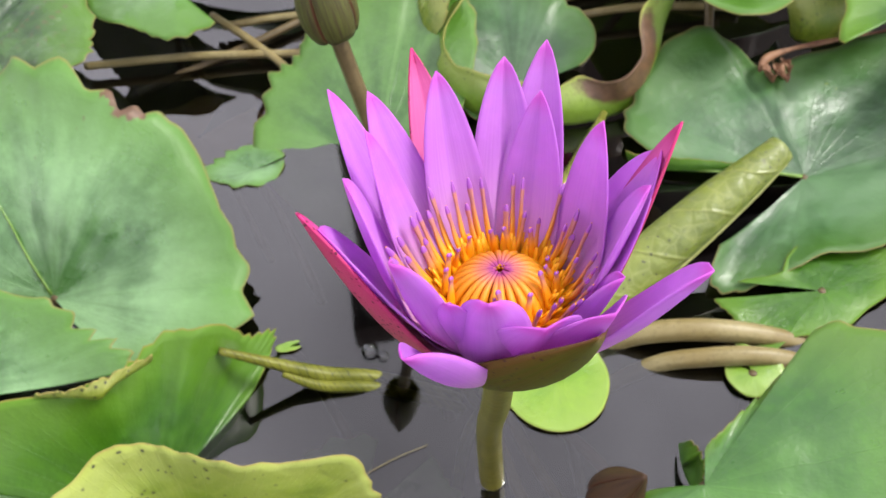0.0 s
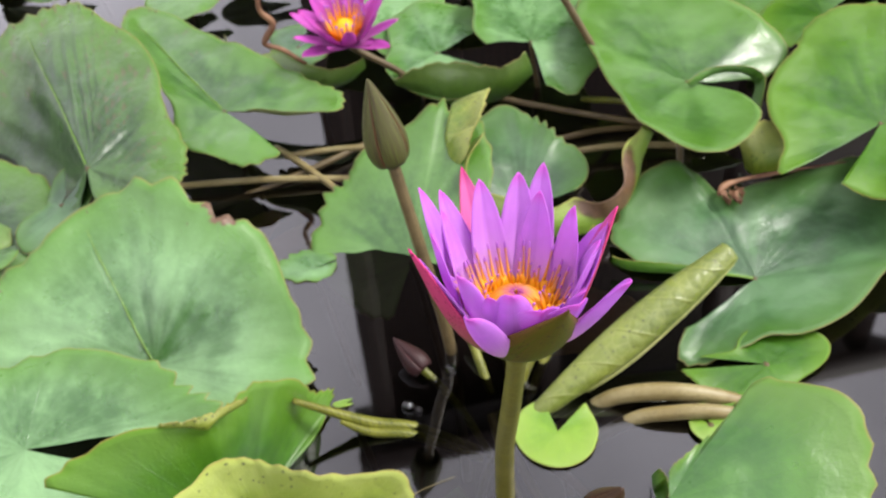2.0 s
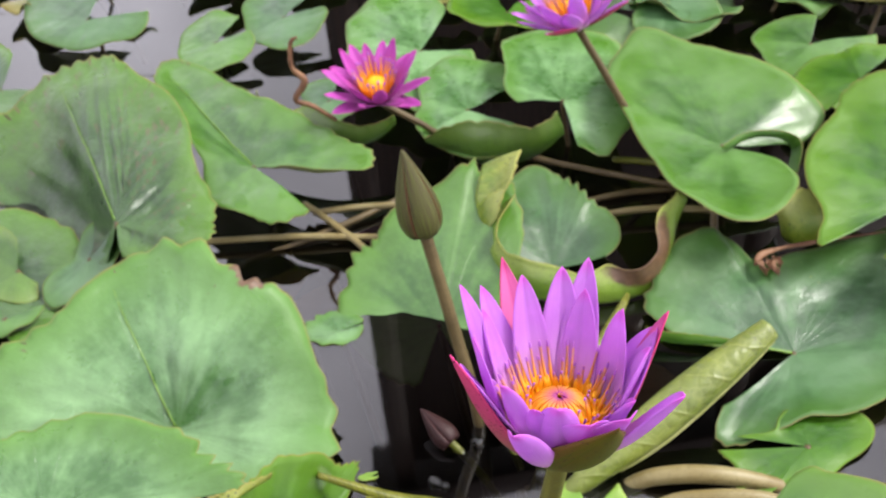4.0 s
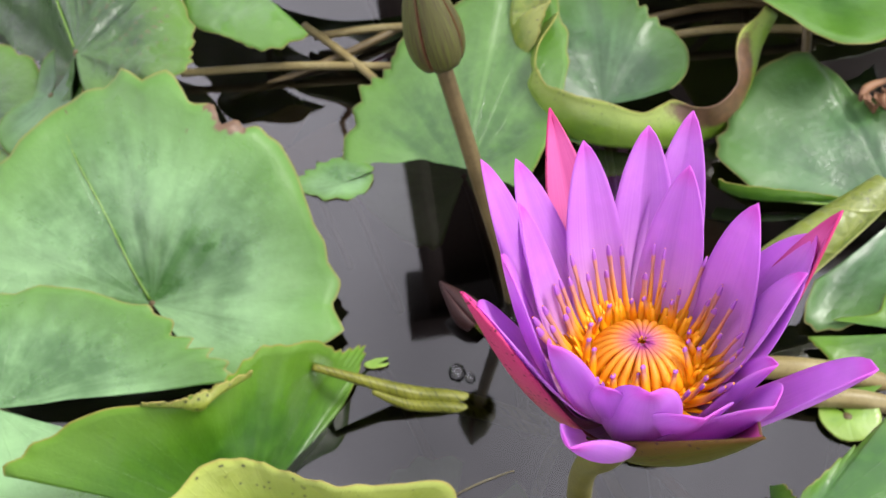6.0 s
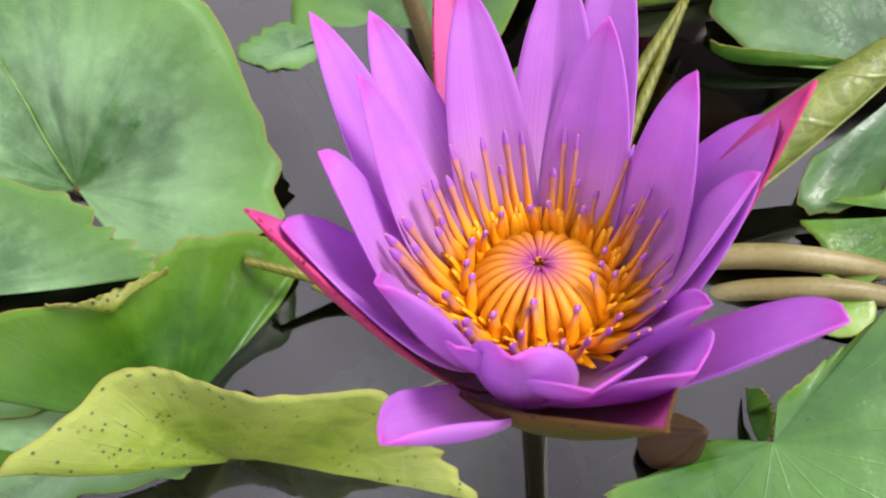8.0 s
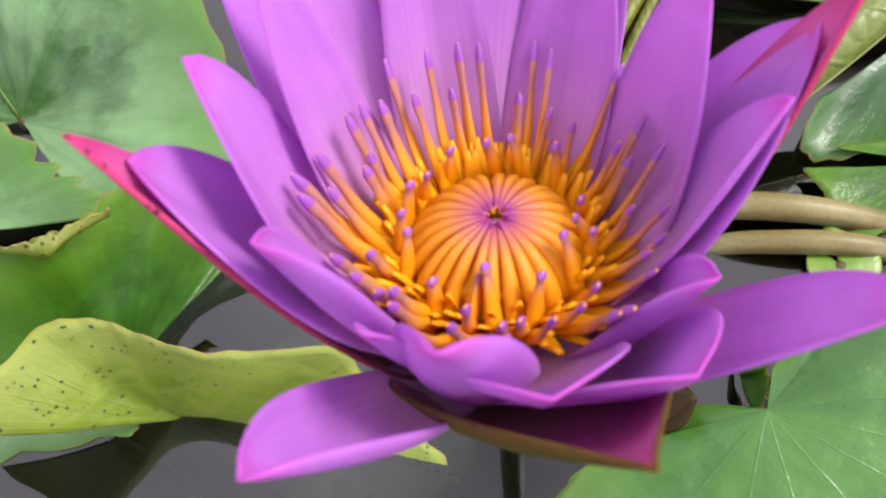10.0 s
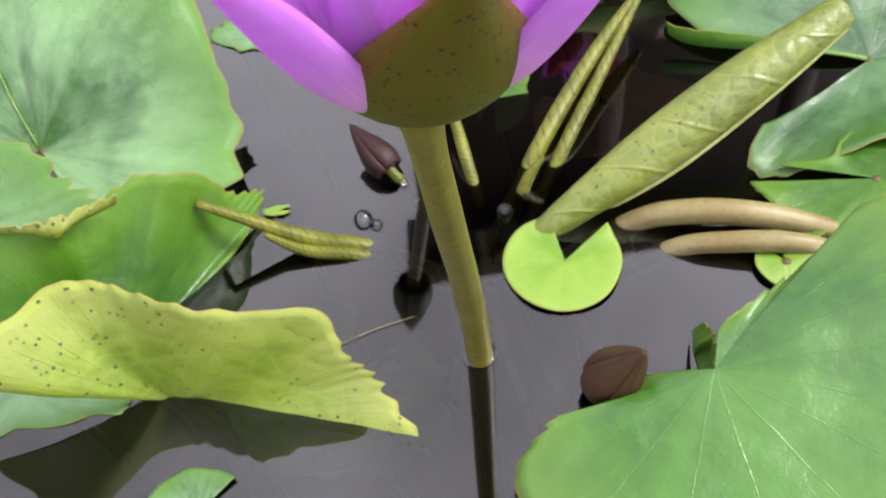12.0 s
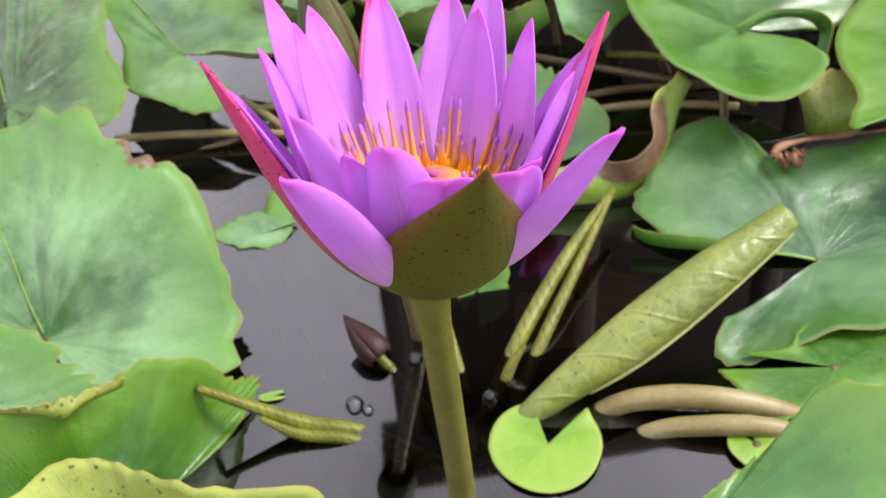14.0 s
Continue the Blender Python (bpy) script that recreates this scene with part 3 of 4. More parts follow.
lily_leaf("grey-green lily leaf among others", pose(0.100, 0.777, 0.050, 5, -3, 0), "24 99 2  57 152 -1  83 176 -2  104 158 -2  148 79 0  231 104 1  260 124 -3  289 140 -1  317 94 -3", leaf_pale, leaf_back, 18)
lily_leaf("round grey-green lily leaf tilted to the light", pose(-0.567, 1.398, 0.060, 10, -9, 0), "82 195 -9  111 258 2  130 247 -9  160 147 -7  217 84 -11  287 96 -19  323 136 -13  350 129 -6", leaf_grey, leaf_back, 19, tooth=0.005)
lily_leaf("small round grey-green lily leaf", pose(-0.172, 1.298, 0.050, 9, -5, 0), "50 103 1  87 134 -2  114 139 -5  167 80 5  227 93 -4  271 119 -2  303 104 -2  374 85 -1", leaf_grey, leaf_back, 20, tooth=0.0)
lily_leaf("small round green lily leaf", pose(-0.305, 1.230, 0.040, 7, -8, 0), "62 103 -2  87 136 -1  113 130 -2  166 77 -2  233 84 -1  272 104 -4  302 95 -3  372 69 -1", leaf_top, leaf_back, 21, tooth=0.0)
lily_leaf("pale lily leaf with a ragged brown edge", pose(-0.658, 1.073, 0.060, 7, -0, 0), "92 125 -4  107 201 -2  137 212 -7  215 103 -3  279 117 -7  305 102 -11  362 62 -10", leaf_worn, leaf_back, 22, tooth=0.08)
lily_leaf("pale green lily leaf among others", pose(0.687, 0.828, 0.060, 8, -6, 0), "55 74 7  110 103 -9  180 83 -1  234 126 2  261 133 0  309 97 -7  355 110 -1", leaf_top, leaf_back, 23)
lily_leaf("green lily leaf with a toothed rim", pose(0.670, 0.662, 0.070, 3, -4, 0), "33 130 -2  65 103 2  99 100 -13  199 84 -13  224 79 -13  326 73 -13  377 113 -10", leaf_fresh, leaf_back, 24, tooth=0.04)
lily_leaf("pale grey lily leaf among others", pose(0.562, 1.131, 0.050, 7, -3, 0), "54 183 -4  88 145 2  176 58 3  231 141 -2  267 153 -1  359 70 6", leaf_grey, leaf_back, 25)
lily_leaf("yellowing lily leaf with brown decayed edge", pose(-0.518, 0.541, 0.030, 18, -9, 0), "93 49 1  119 114 -2  140 130 -1  172 92 0  234 46 0  288 53 -2  317 33 -7", leaf_decayed, leaf_back, 26)
lily_leaf("small pale green leaf", pose(-0.517, 0.457, 0.020, 9, -5, 0), "112 29 2  150 90 0  180 84 -3  200 28 -1  307 26 -3  384 45 -6", leaf_top, leaf_back, 27)
lily_leaf("pale underside lobe of a lily leaf", pose(-0.432, 0.544, 0.030, 12, -16, 0), "79 56 6  162 23 5  233 77 11  273 58 1  330 49 3  407 62 10", leaf_grey, leaf_back, 28)
lily_leaf("small grey-green leaf below a flower", pose(-0.107, 0.874, 0.050, 5, -2, 0), "71 82 2  110 86 -6  164 41 -9  263 45 -11  315 48 -8  393 73 -6", leaf_grey, leaf_back, 29)
lily_leaf("torn pale-green scrap of leaf floating on the water", pose(-0.135, 0.361, 0.001, 1, -0, 0), "20 30 0  62 36 0  104 40 1  142 38 1  172 46 0  205 30 0  262 20 0  322 28 0  372 32 0", leaf_pale, leaf_back, 30, teeth=11, tooth=0.22, ripple=0.0006, knob=False)

lily_leaf("small green lily leaf standing half out of the water", pose(0.050, 0.236, 0.004, 42, 6, 0), "-92 34 -4  -40 30 0  0 26 2  40 34 0  75 42 -2  105 38 0  150 26 2  200 20 0  240 26 -3", leaf_fresh, leaf_back, 44, knob=False, teeth=12, tooth=0.08, ripple=0.001)
lily_leaf("tiny scrap of green leaf floating at a leaf's edge", pose(-0.120, 0.145, 0.0015), "20 9 0  70 5 0  130 6 0  175 11 0  230 5 0  300 5 0  350 9 0", leaf_lime, leaf_back, 45, knob=False, teeth=7, tooth=0.1, ripple=0.0003, around=40, along=5)
# added leaf fills a gap; its dark green stands for shade there
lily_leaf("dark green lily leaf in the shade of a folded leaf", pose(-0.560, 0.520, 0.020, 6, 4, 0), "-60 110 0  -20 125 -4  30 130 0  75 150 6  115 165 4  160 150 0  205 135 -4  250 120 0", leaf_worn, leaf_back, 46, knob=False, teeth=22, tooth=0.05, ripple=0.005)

lily_leaf("small pale green lily leaf floating beside a folded leaf", pose(-0.164, -0.071, 0.002), "40 26 1  75 25 1  110 27 1  150 30 1  200 32 0  250 30 0  300 28 0  350 25 0", leaf_pale, leaf_back, 47, knob=False, teeth=9, tooth=0.02, ripple=0.0005)

# the small heart-shaped floating leaf
PAD = "  ".join(f"{a} {r} {l}" for a, r, l in ((93, 39, 2), (112, 40, 1), (160, 40, 1), (200, 40, 1), (240, 41, 1), (290, 39, 1), (330, 36, 1), (378, 38, 1), (396, 42, 2)))
lily_leaf("small lime-green heart-shaped leaf floating flat", pose(0.066, 0.061, 0.0015), PAD, leaf_lime, leaf_back, 31, knob=False, teeth=9, tooth=0.0, ripple=0.0005)


def curled_flap(label, upper, lower, mats, seed, bulge=0.006, tooth=0.0015):
    """A curled piece of leaf between a free upper rim and a lower edge, both in millimetres."""
    up, low = (spline([[float(w) / 1000 for w in k.split()] for k in q.split("  ")]) for q in (upper, lower))
    rnd = random.Random(seed)
    ph = [rnd.uniform(0, 6.28) for _ in range(3)]
    grid = []
    for i in range(71):
        s = i / 70
        a, b = Vector(low(s)), Vector(up(s))
        along = Vector(up(min(1, s + 0.02))) - Vector(up(max(0, s - 0.02)))
        out = along.cross(b - a)
        out = out.normalized() if out.length > 1e-12 else Vector((0, -1, 0))
        if out.y > 0:
            out = -out
        row = []
        for j in range(13):
            f = j / 12
            p = a.lerp(b, f) + out * bulge * math.sin(math.pi * min(1, f * 1.1)) * (0.3 + 0.7 * math.sin(math.pi * s))
            p += (b - a).normalized() * f**4 * tooth * (math.sin(s * 37 + ph[0]) + 0.7 * math.sin(s * 71 + ph[1]))
            row.append((p, 0.2 + 0.5 * s, 0.35 + 0.65 * f))
        grid.append(row)
    t = thing("curled_leaf", label, "leaf")
    part("blade", sheet(grid, 0.0009), mats, t)
    return t


curled_flap("yellow-green curled leaf rim, browned and decayed at one end", "103 485 70  71 435 65  68 412 50  90 377 50  150 349 40  178 349 45  207 332 45  235 347 55  250 389 75  282 410 90", "69 487 50  57 452 30  65 402 8  97 363 3  147 339 3  196 334 3  237 346 8  269 381 30  281 400 50  297 413 75", (leaf_halfdead, leaf_halfdead), 1)
curled_flap("upright lime-green tongue of a curled leaf with dark specks", "122 525 110  101 481 100  86 467 85  74 455 60", "74 535 90  58 506 65  56 476 50  60 457 35", (leaf_under, leaf_under), 2)
curled_flap("thin curled lobe of a green leaf", "375 495 90  412 505 100  456 495 100  474 477 90  453 441 70", "384 499 80  422 506 90  455 499 88  474 496 70  455 471 50", (leaf_top, leaf_top), 3, 0.002, 0.0)
curled_flap("small cup-shaped curled young leaf", "390 381 70  405 383 80  448 387 85  472 380 82  457 362 60", "410 384 20  412 370 20  427 362 20  446 362 20  458 371 20", (leaf_under, leaf_under), 4, 0.012)
curled_flap("bright green upturned lip of a grey-green leaf", "191 262 24  200 255 22  230 244 20  260 236 16  285 228 12", "194 262 12  207 252 8  229 241 8  260 233 8  280 230 6", (leaf_fresh, leaf_fresh), 5, 0.001, 0.0003)
curled_flap("small curled piece of light-green leaf at the water", "124 -23 35  126 -31 36  125 -42 36  119 -52 34", "126 -10 8  122 -23 8  120 -37 10  120 -47 14", (leaf_fresh, leaf_lime), 6, 0.003)
curled_flap("scooped green leaf with a rolled brown rim", "17 666 70  49 663 85  91 659 90  136 632 90  166 618 90  200 632 100", "22 694 50  59 686 30  97 657 22  147 646 22  178 632 40  213 641 60", (leaf_decayed, leaf_decayed), 7, 0.010)
curled_flap("scooped green leaf with a torn brown rim", "-212 830 105  -200 790 92  -162 773 88  -139 782 92  -95 726 85  -55 705 82  -17 716 88", "-211 841 70  -198 793 52  -160 749 45  -118 725 45  -75 718 45  -39 726 50  -15 741 60", (leaf_decayed, leaf_decayed), 8, 0.010)
curled_flap("yellow rolled rim of a folded leaf", "-267 82 88  -245 77 90  -226 80 90  -207 87 90  -195 92 88", "-272 85 80  -249 80 80  -231 75 78  -223 81 80  -199 94 80", (leaf_under, leaf_under), 9, 0.002)


def drowned_leaf(label, c, radius, seed):
    prof = "  ".join(f"{a} {radius * (0.9 + 0.1 * math.sin(a * 0.05 + seed)):.0f} {2 * math.sin(a * 0.1):.1f}" for a in range(20, 345, 36))
    return lily_leaf(label, pose(*c), prof, leaf_drowned, leaf_drowned, seed)


drowned_leaf("reddish-brown dead leaf under the water", (0.145, 0.235, -0.030, 4, 3, 130), 75, 41)
drowned_leaf("brown dead leaf under the water", (-0.19, 0.47, -0.03, 3, -3, 40), 70, 42)


lily_leaf("pale grey-green lily leaf lying just under the water", pose(-0.088, -0.002, -0.006, 0, 1, 0), "32 62 0  10 64 0  -12 68 0  -36 74 0  -58 70 0  -90 60 0  -140 62 0  -190 66 0  -240 64 0  -290 60 0", leaf_pale, leaf_back, 43, knob=False, teeth=24, tooth=0.10, ripple=0.0006, turned=True)


def background_leaves():
    kinds = []
    for n, (top, tooth) in enumerate(((leaf_grey, 0.0), (leaf_top, 0.02), (leaf_pale, 0.02), (leaf_worn, 0.05), (leaf_fresh, 0.02), (leaf_yellow, 0.01))):
        rnd = random.Random(60 + n)
        prof = "  ".join(f"{a} {100 * rnd.uniform(0.88, 1.1):.0f} {rnd.uniform(-6, 14):.0f}" for a in range(15, 350, 30))
        words = ("round grey-green", "mid-green", "pale green", "brown-edged green", "bright green", "yellowing olive")[n]
        kinds.append(lily_leaf(f"{words} lily leaf in the crowded pond behind", pose(2.6 + 0.3 * n, 3.6, 0.04), prof, top, leaf_back, 60 + n, tooth=tooth, around=72, along=8, ripple=0.006))
        tagged(kinds[-1], group="lily leaves further out")
    rnd = random.Random(5)
    y = 0.10
    while y < 3.4:
        step = 0.155 + 0.03 * y
        x = -2.0
        while x < 2.2:
            px, py = x + rnd.uniform(-0.3, 0.3) * step, y + rnd.uniform(-0.3, 0.3) * step
            x += step
            inside = -0.74 < px < 0.80 + 0.1 * py and py < 0.88 + 0.25 * abs(px)
            near = (abs(px) < 0.62 and py < 0.3) or (py < 0.15 and px > 0)
            round_ones = -0.92 < px < 0.10 and py < 1.62
            if inside or near or round_ones or rnd.random() < 0.06:
                continue
            k = rnd.choice(kinds)
            s = rnd.uniform(0.75, 1.2)
            m = pose(px, py, rnd.uniform(0.02, 0.075), rnd.uniform(-4, 20), rnd.uniform(-14, 14), rnd.uniform(0, 360)) @ Matrix.Scale(s, 4)
            made = copy_thing(k, m)
            made.scale = (s, s, s)
        y += step


background_leaves()

# ---- flowers ----
def petal(start, tip, axis, width, cup, sag, mats, parent, name="petal", label="", along=26, across=12, thick=0.00045, peak=0.52, roll=0.0, hook=0.0, bowl=0.20, blunt=1.7, crease=0.10, belly=0.07):
    """A petal from the receptacle to its tip: it leaves outwards, then turns up; cupped towards the axis."""
    p0, p3 = Vector(start), Vector(tip)
    out = (p3 - p0) - axis * (p3 - p0).dot(axis)
    length = (p3 - p0).length
    outn = out.normalized() if out.length > 1e-6 else axis.orthogonal()
    p1 = p0 + outn * length * bowl + axis * length * (0.10 - sag)
    p2 = p0 + (p3 - p0) * 0.68 + outn * length * belly - axis * length * sag * 0.2
    grid = []
    for i in range(along + 1):
        s = i / along
        q = 1 - s
        c = q**3 * p0 + 3 * q * q * s * p1 + 3 * q * s * s * p2 + s**3 * p3
        d = (3 * q * q * (p1 - p0) + 6 * q * s * (p2 - p1) + 3 * s * s * (p3 - p2)).normalized()
        side = outn.cross(axis).normalized()
        face = side.cross(d).normalized()
        x = 0.13 + 0.87 * s
        w = width * 0.5 * (x / peak) ** (peak * blunt) * ((1 - x) / (1 - peak)) ** ((1 - peak) * blunt) + 0.00015
        row = []
        for j in range(across + 1):
            x = 2 * j / across - 1
            if roll:
                a = x * (roll + hook * s * s)
                row.append((c + side * (w * math.sin(a) / roll) + face * (w * (1 - math.cos(a)) / roll), j / across, s))
                continue
            row.append((c + side * (x * w) + face * (cup * w * abs(x) ** 1.6 - crease * w * math.exp(-((x / 0.16) ** 2)) * s) , j / across, s))
        grid.append(row)
    return part(name, sheet(grid, thick), mats, parent, label)


def stamen(start, tip, axis, parent, r=0.0011, lean=0.0):
    """A flat tapering filament with a pointed anther at its end."""
    p0, p2 = Vector(start), Vector(tip)
    out = (p2 - p0) - axis * (p2 - p0).dot(axis)
    mid = p0 + (p2 - p0) * 0.42 + out * 0.10 - axis * 0.0004
    if lean:
        mid += axis * 0.002
    at = [p0, mid, mid.lerp(p2, 0.50), mid.lerp(p2, 0.66), mid.lerp(p2, 0.85), p2]
    return part("stamen", tube(at, (r * 2.3, r * 1.55, r * 1.05, r * 1.2, r * 1.25, r * 0.45), 8, 20, flat=0.62), stamen_mat, parent)


def heart(c, axis, radius, height, parent, seg=72, rings=12):
    """The ribbed dome of folded inner stamens over the stigma."""
    turn = axis.to_track_quat("Z", "Y").to_matrix()
    bm = bmesh.new()
    uvs = bm.loops.layers.uv.new("UVMap")
    grid = []
    for i in range(rings + 1):
        f = i / rings
        line = []
        for k in range(seg):
            a = 2 * math.pi * k / seg
            rib = 1 + 0.05 * f * abs(math.cos(12 * a))
            z = height * (1 - f**2.4) - 0.0022 * math.exp(-((f / 0.13) ** 2)) + 0.0007 * f * abs(math.cos(12 * a))
            line.append(bm.verts.new(Vector(c) + turn @ Vector((radius * f * rib * math.cos(a) + 1e-5 * math.cos(a), radius * f * rib * math.sin(a) + 1e-5 * math.sin(a), z))))
        grid.append(line)
    for i in range(rings):
        for k in range(seg):
            f = bm.faces.new((grid[i][k], grid[i + 1][k], grid[i + 1][(k + 1) % seg], grid[i][(k + 1) % seg]))
            for loop, w in zip(f.loops, ((k, i), (k, i + 1), (k + 1, i + 1), (k + 1, i))):
                loop[uvs].uv = (w[0] / seg, w[1] / rings)
    return part("seed_disc", bm, disc_mat, parent, "orange ribbed disc with a pink centre")


def infold(c, axis, radius, height, count, parent):
    """Inner stamens bent over the disc so that their tips meet in the middle."""
    turn = axis.to_track_quat("Z", "Y").to_matrix()
    rnd = random.Random(11)
    for k in range(count):
        a = 2 * math.pi * (k + rnd.uniform(-0.12, 0.12)) / count
        d = Vector((math.cos(a), math.sin(a), 0))
        pts = []
        for f, z in ((1.0, -0.35), (1.08, 0.12), (0.98, 0.52), (0.70, 0.86), (0.38, 0.98), (0.11 + rnd.uniform(-0.04, 0.05), 0.93 + rnd.uniform(0, 0.12))):
            pts.append(Vector(c) + turn @ (d * radius * f + Vector((0, 0, height * z))))
        part("infolded_stamen", tube(pts, (0.0018, 0.0020, 0.0018, 0.0013, 0.0009, 0.0005), 8, 18, flat=0.8), infolded_mat, parent)


def main_flower():
    f = thing("water_lily_flower", "open violet water lily with orange stamens on a thick olive stem", "flower")
    base, axis = Vector((-0.0150, -0.1055, 0.2945)), Vector((0.05, 0.16, 1.0)).normalized()

    def root(tip, r=0.011, up=0.004):
        out = Vector(tip) - base
        out -= axis * out.dot(axis)
        return base + out.normalized() * r + axis * up

    # four sepals, then the petals row by row
    for tip, width, mats, label, peak, blunt, roll in (
        ((-0.067, -0.108, 0.367), 0.025, (sepal_rosy, sepal_inside), "magenta sepal with dark red speckles", 0.44, 1.7, 0.0),
        ((-0.021, -0.010, 0.344), 0.023, (sepal_rosy, sepal_inside), "pink sepal", 0.46, 1.9, 0.0),
        ((0.039, -0.0995, 0.364), 0.026, (sepal_rosy, sepal_inside), "pink sepal with a glossy tip", 0.44, 1.7, 0.0),
        ((-0.005, -0.157, 0.356), 0.056, (sepal_outside, sepal_inside), "olive-green speckled sepal with a red edge", 0.36, 2.2, 0.95),
    ):
        petal(root(tip, 0.010, -0.006), tip, axis, width, 0.42, 0.06, mats, f, "sepal", label, peak=peak, thick=0.0008, roll=roll, bowl=0.26, blunt=blunt, belly=0.06)
    for tip, width, cup, sag, up, peak, blunt, roll in (
        ((-0.063, -0.106, 0.358), 0.032, 0.20, 0.02, 0.008, 0.52, 1.6, 0.0),
        ((-0.054, -0.094, 0.363), 0.030, 0.22, 0.00, 0.004, 0.56, 1.8, 0.0),
        ((-0.053, -0.057, 0.366), 0.020, 0.35, 0.02, 0.004, 0.50, 1.7, 0.0),
        ((-0.041, -0.049, 0.357), 0.021, 0.30, 0.02, 0.005, 0.50, 1.7, 0.0),
        ((-0.045, -0.073, 0.361), 0.019, 0.32, 0.00, 0.008, 0.48, 1.7, 0.0),
        ((-0.019, -0.048, 0.359), 0.0205, 0.26, 0.00, 0.006, 0.50, 1.6, 0.0),
        ((0.005, -0.040, 0.354), 0.022, 0.30, 0.02, 0.004, 0.52, 1.6, 0.0),
        ((0.019, -0.041, 0.358), 0.021, 0.35, 0.04, 0.003, 0.50, 1.6, 0.0),
        ((0.010, -0.064, 0.356), 0.020, 0.32, 0.00, 0.008, 0.50, 1.7, 0.0),
        ((0.021, -0.088, 0.360), 0.026, 0.22, 0.00, 0.004, 0.52, 1.8, 0.0),
        ((0.035, -0.098, 0.354), 0.033, 0.22, 0.00, 0.008, 0.50, 1.6, 0.0),
        ((0.027, -0.110, 0.353), 0.019, 0.50, 0.00, 0.006, 0.52, 1.5, 0.0),
        ((0.030, -0.143, 0.353), 0.023, 0.45, 0.05, 0.002, 0.55, 1.3, 0.0),
        ((0.014, -0.128, 0.339), 0.019, 0.60, 0.04, 0.004, 0.52, 1.55, 1.0),
        ((-0.013, -0.144, 0.346), 0.031, 0.40, 0.02, 0.005, 0.56, 1.4, 0.0),
        ((0.005, -0.144, 0.346), 0.034, 0.40, 0.04, 0.003, 0.56, 1.4, 0.0),
        ((-0.026, -0.139, 0.354), 0.024, 0.60, 0.05, 0.003, 0.52, 1.55, 1.0),
        ((-0.049, -0.151, 0.356), 0.022, 0.52, 0.05, 0.002, 0.52, 1.55, 1.1),
        ((-0.035, -0.133, 0.350), 0.015, 0.38, 0.00, 0.006, 0.52, 1.55, 0.0),
        ((-0.047, -0.121, 0.356), 0.019, 0.60, 0.03, 0.005, 0.52, 1.55, 1.0),
    ):
        petal(root(tip, 0.013, up if up > 0.004 else up - 0.003), tip, axis, width, cup, sag, (petal_violet, petal_violet), f, roll=roll, hook=0.45, bowl=0.28, peak=peak, blunt=blunt, belly=0.06)
    heart(base + axis * 0.016, axis, 0.0132, 0.0092, f)
    infold(base + axis * 0.016, axis, 0.0140, 0.0118, 26, f)
    rnd = random.Random(7)
    # outer stamens lean on the petals, inner ones stand round the disc
    for ring, (count, r0, z0, r1, z1, drop, lean) in enumerate(((27, 0.0165, 0.016, 0.0330, 0.0420, 0.007, 0.0), (21, 0.0170, 0.019, 0.0270, 0.0375, 0.007, 0.0), (16, 0.0170, 0.021, 0.0172, 0.0330, 0.003, 0.35))):
        for k in range(count):
            a = 2 * math.pi * (k + 0.37 * ring + rnd.uniform(-0.34, 0.34)) / count
            d = Vector((math.cos(a), math.sin(a), 0))
            d = (d - axis * d.dot(axis)).normalized()
            front = 0.5 - 0.5 * math.sin(a)
            tip = base + d * (r1 + rnd.uniform(-0.004, 0.002) - 0.002 * front) + axis * (z1 + rnd.uniform(-0.004, 0.0015) - drop * front)
            tip += d.cross(axis) * rnd.uniform(-0.003, 0.003)
            stamen(base + d * r0 + axis * (z0 - 0.002 * front), tip, axis, f, rnd.uniform(0.00072, 0.00095), lean)
    # a ruff of broad flat orange filaments, three deep
    for row, (count, r0, r1, z1) in enumerate(((40, 0.0145, 0.0245, 0.0230), (44, 0.0140, 0.0215, 0.0255), (38, 0.0135, 0.0185, 0.0265))):
        for k in range(count):
            a = 2 * math.pi * (k + 0.5 * row + rnd.uniform(-0.35, 0.35)) / count
            d = Vector((math.cos(a), math.sin(a), 0))
            d = (d - axis * d.dot(axis)).normalized()
            side = d.cross(axis)
            r, z = r1 + rnd.uniform(-0.002, 0.002), z1 + rnd.uniform(-0.002, 0.002) - 0.004 * (0.5 - 0.5 * math.sin(a))
            twist = rnd.uniform(-0.0015, 0.0015)
            grid = []
            for i in range(9):
                t = i / 8
                c = base + d * (r0 + (r - r0) * t**1.3) + axis * (0.011 + (z - 0.011) * t) + side * twist * t
                w = 0.0019 * (1 - t**2.2) + 0.0003
                grid.append([(c + side * (w * x) - d * (0.0006 * (1 - x * x)), 0.5 + 0.5 * x, t) for x in (-1, -0.5, 0, 0.5, 1)])
            part("filament", sheet(grid, 0.0004), (disc_mat, disc_mat), f)
    bm = bmesh.new()
    bmesh.ops.create_icosphere(bm, subdivisions=2, radius=0.0016, matrix=Matrix.Translation(base + axis * 0.0250))
    part("stigma", bm, sepal_inside, f, "pink stigma")
    part("filament_collar", tube([base + axis * 0.002, base + axis * 0.014, base + axis * 0.023], (0.010, 0.0138, 0.0135), 40, 8), disc_mat, f, "orange filament collar")
    part("stem", tube([(0.004, 0.006, -0.22), (0.001, 0.000, 0.0), (-0.004, -0.024, 0.10), (-0.011, -0.074, 0.205), base - axis * 0.014, base - axis * 0.003], (0.0082, 0.0080, 0.0072, 0.0062, 0.0058, 0.0120), 20, 50), stem_olive, f, "thick smooth olive stem")
    return f


bloom = main_flower()


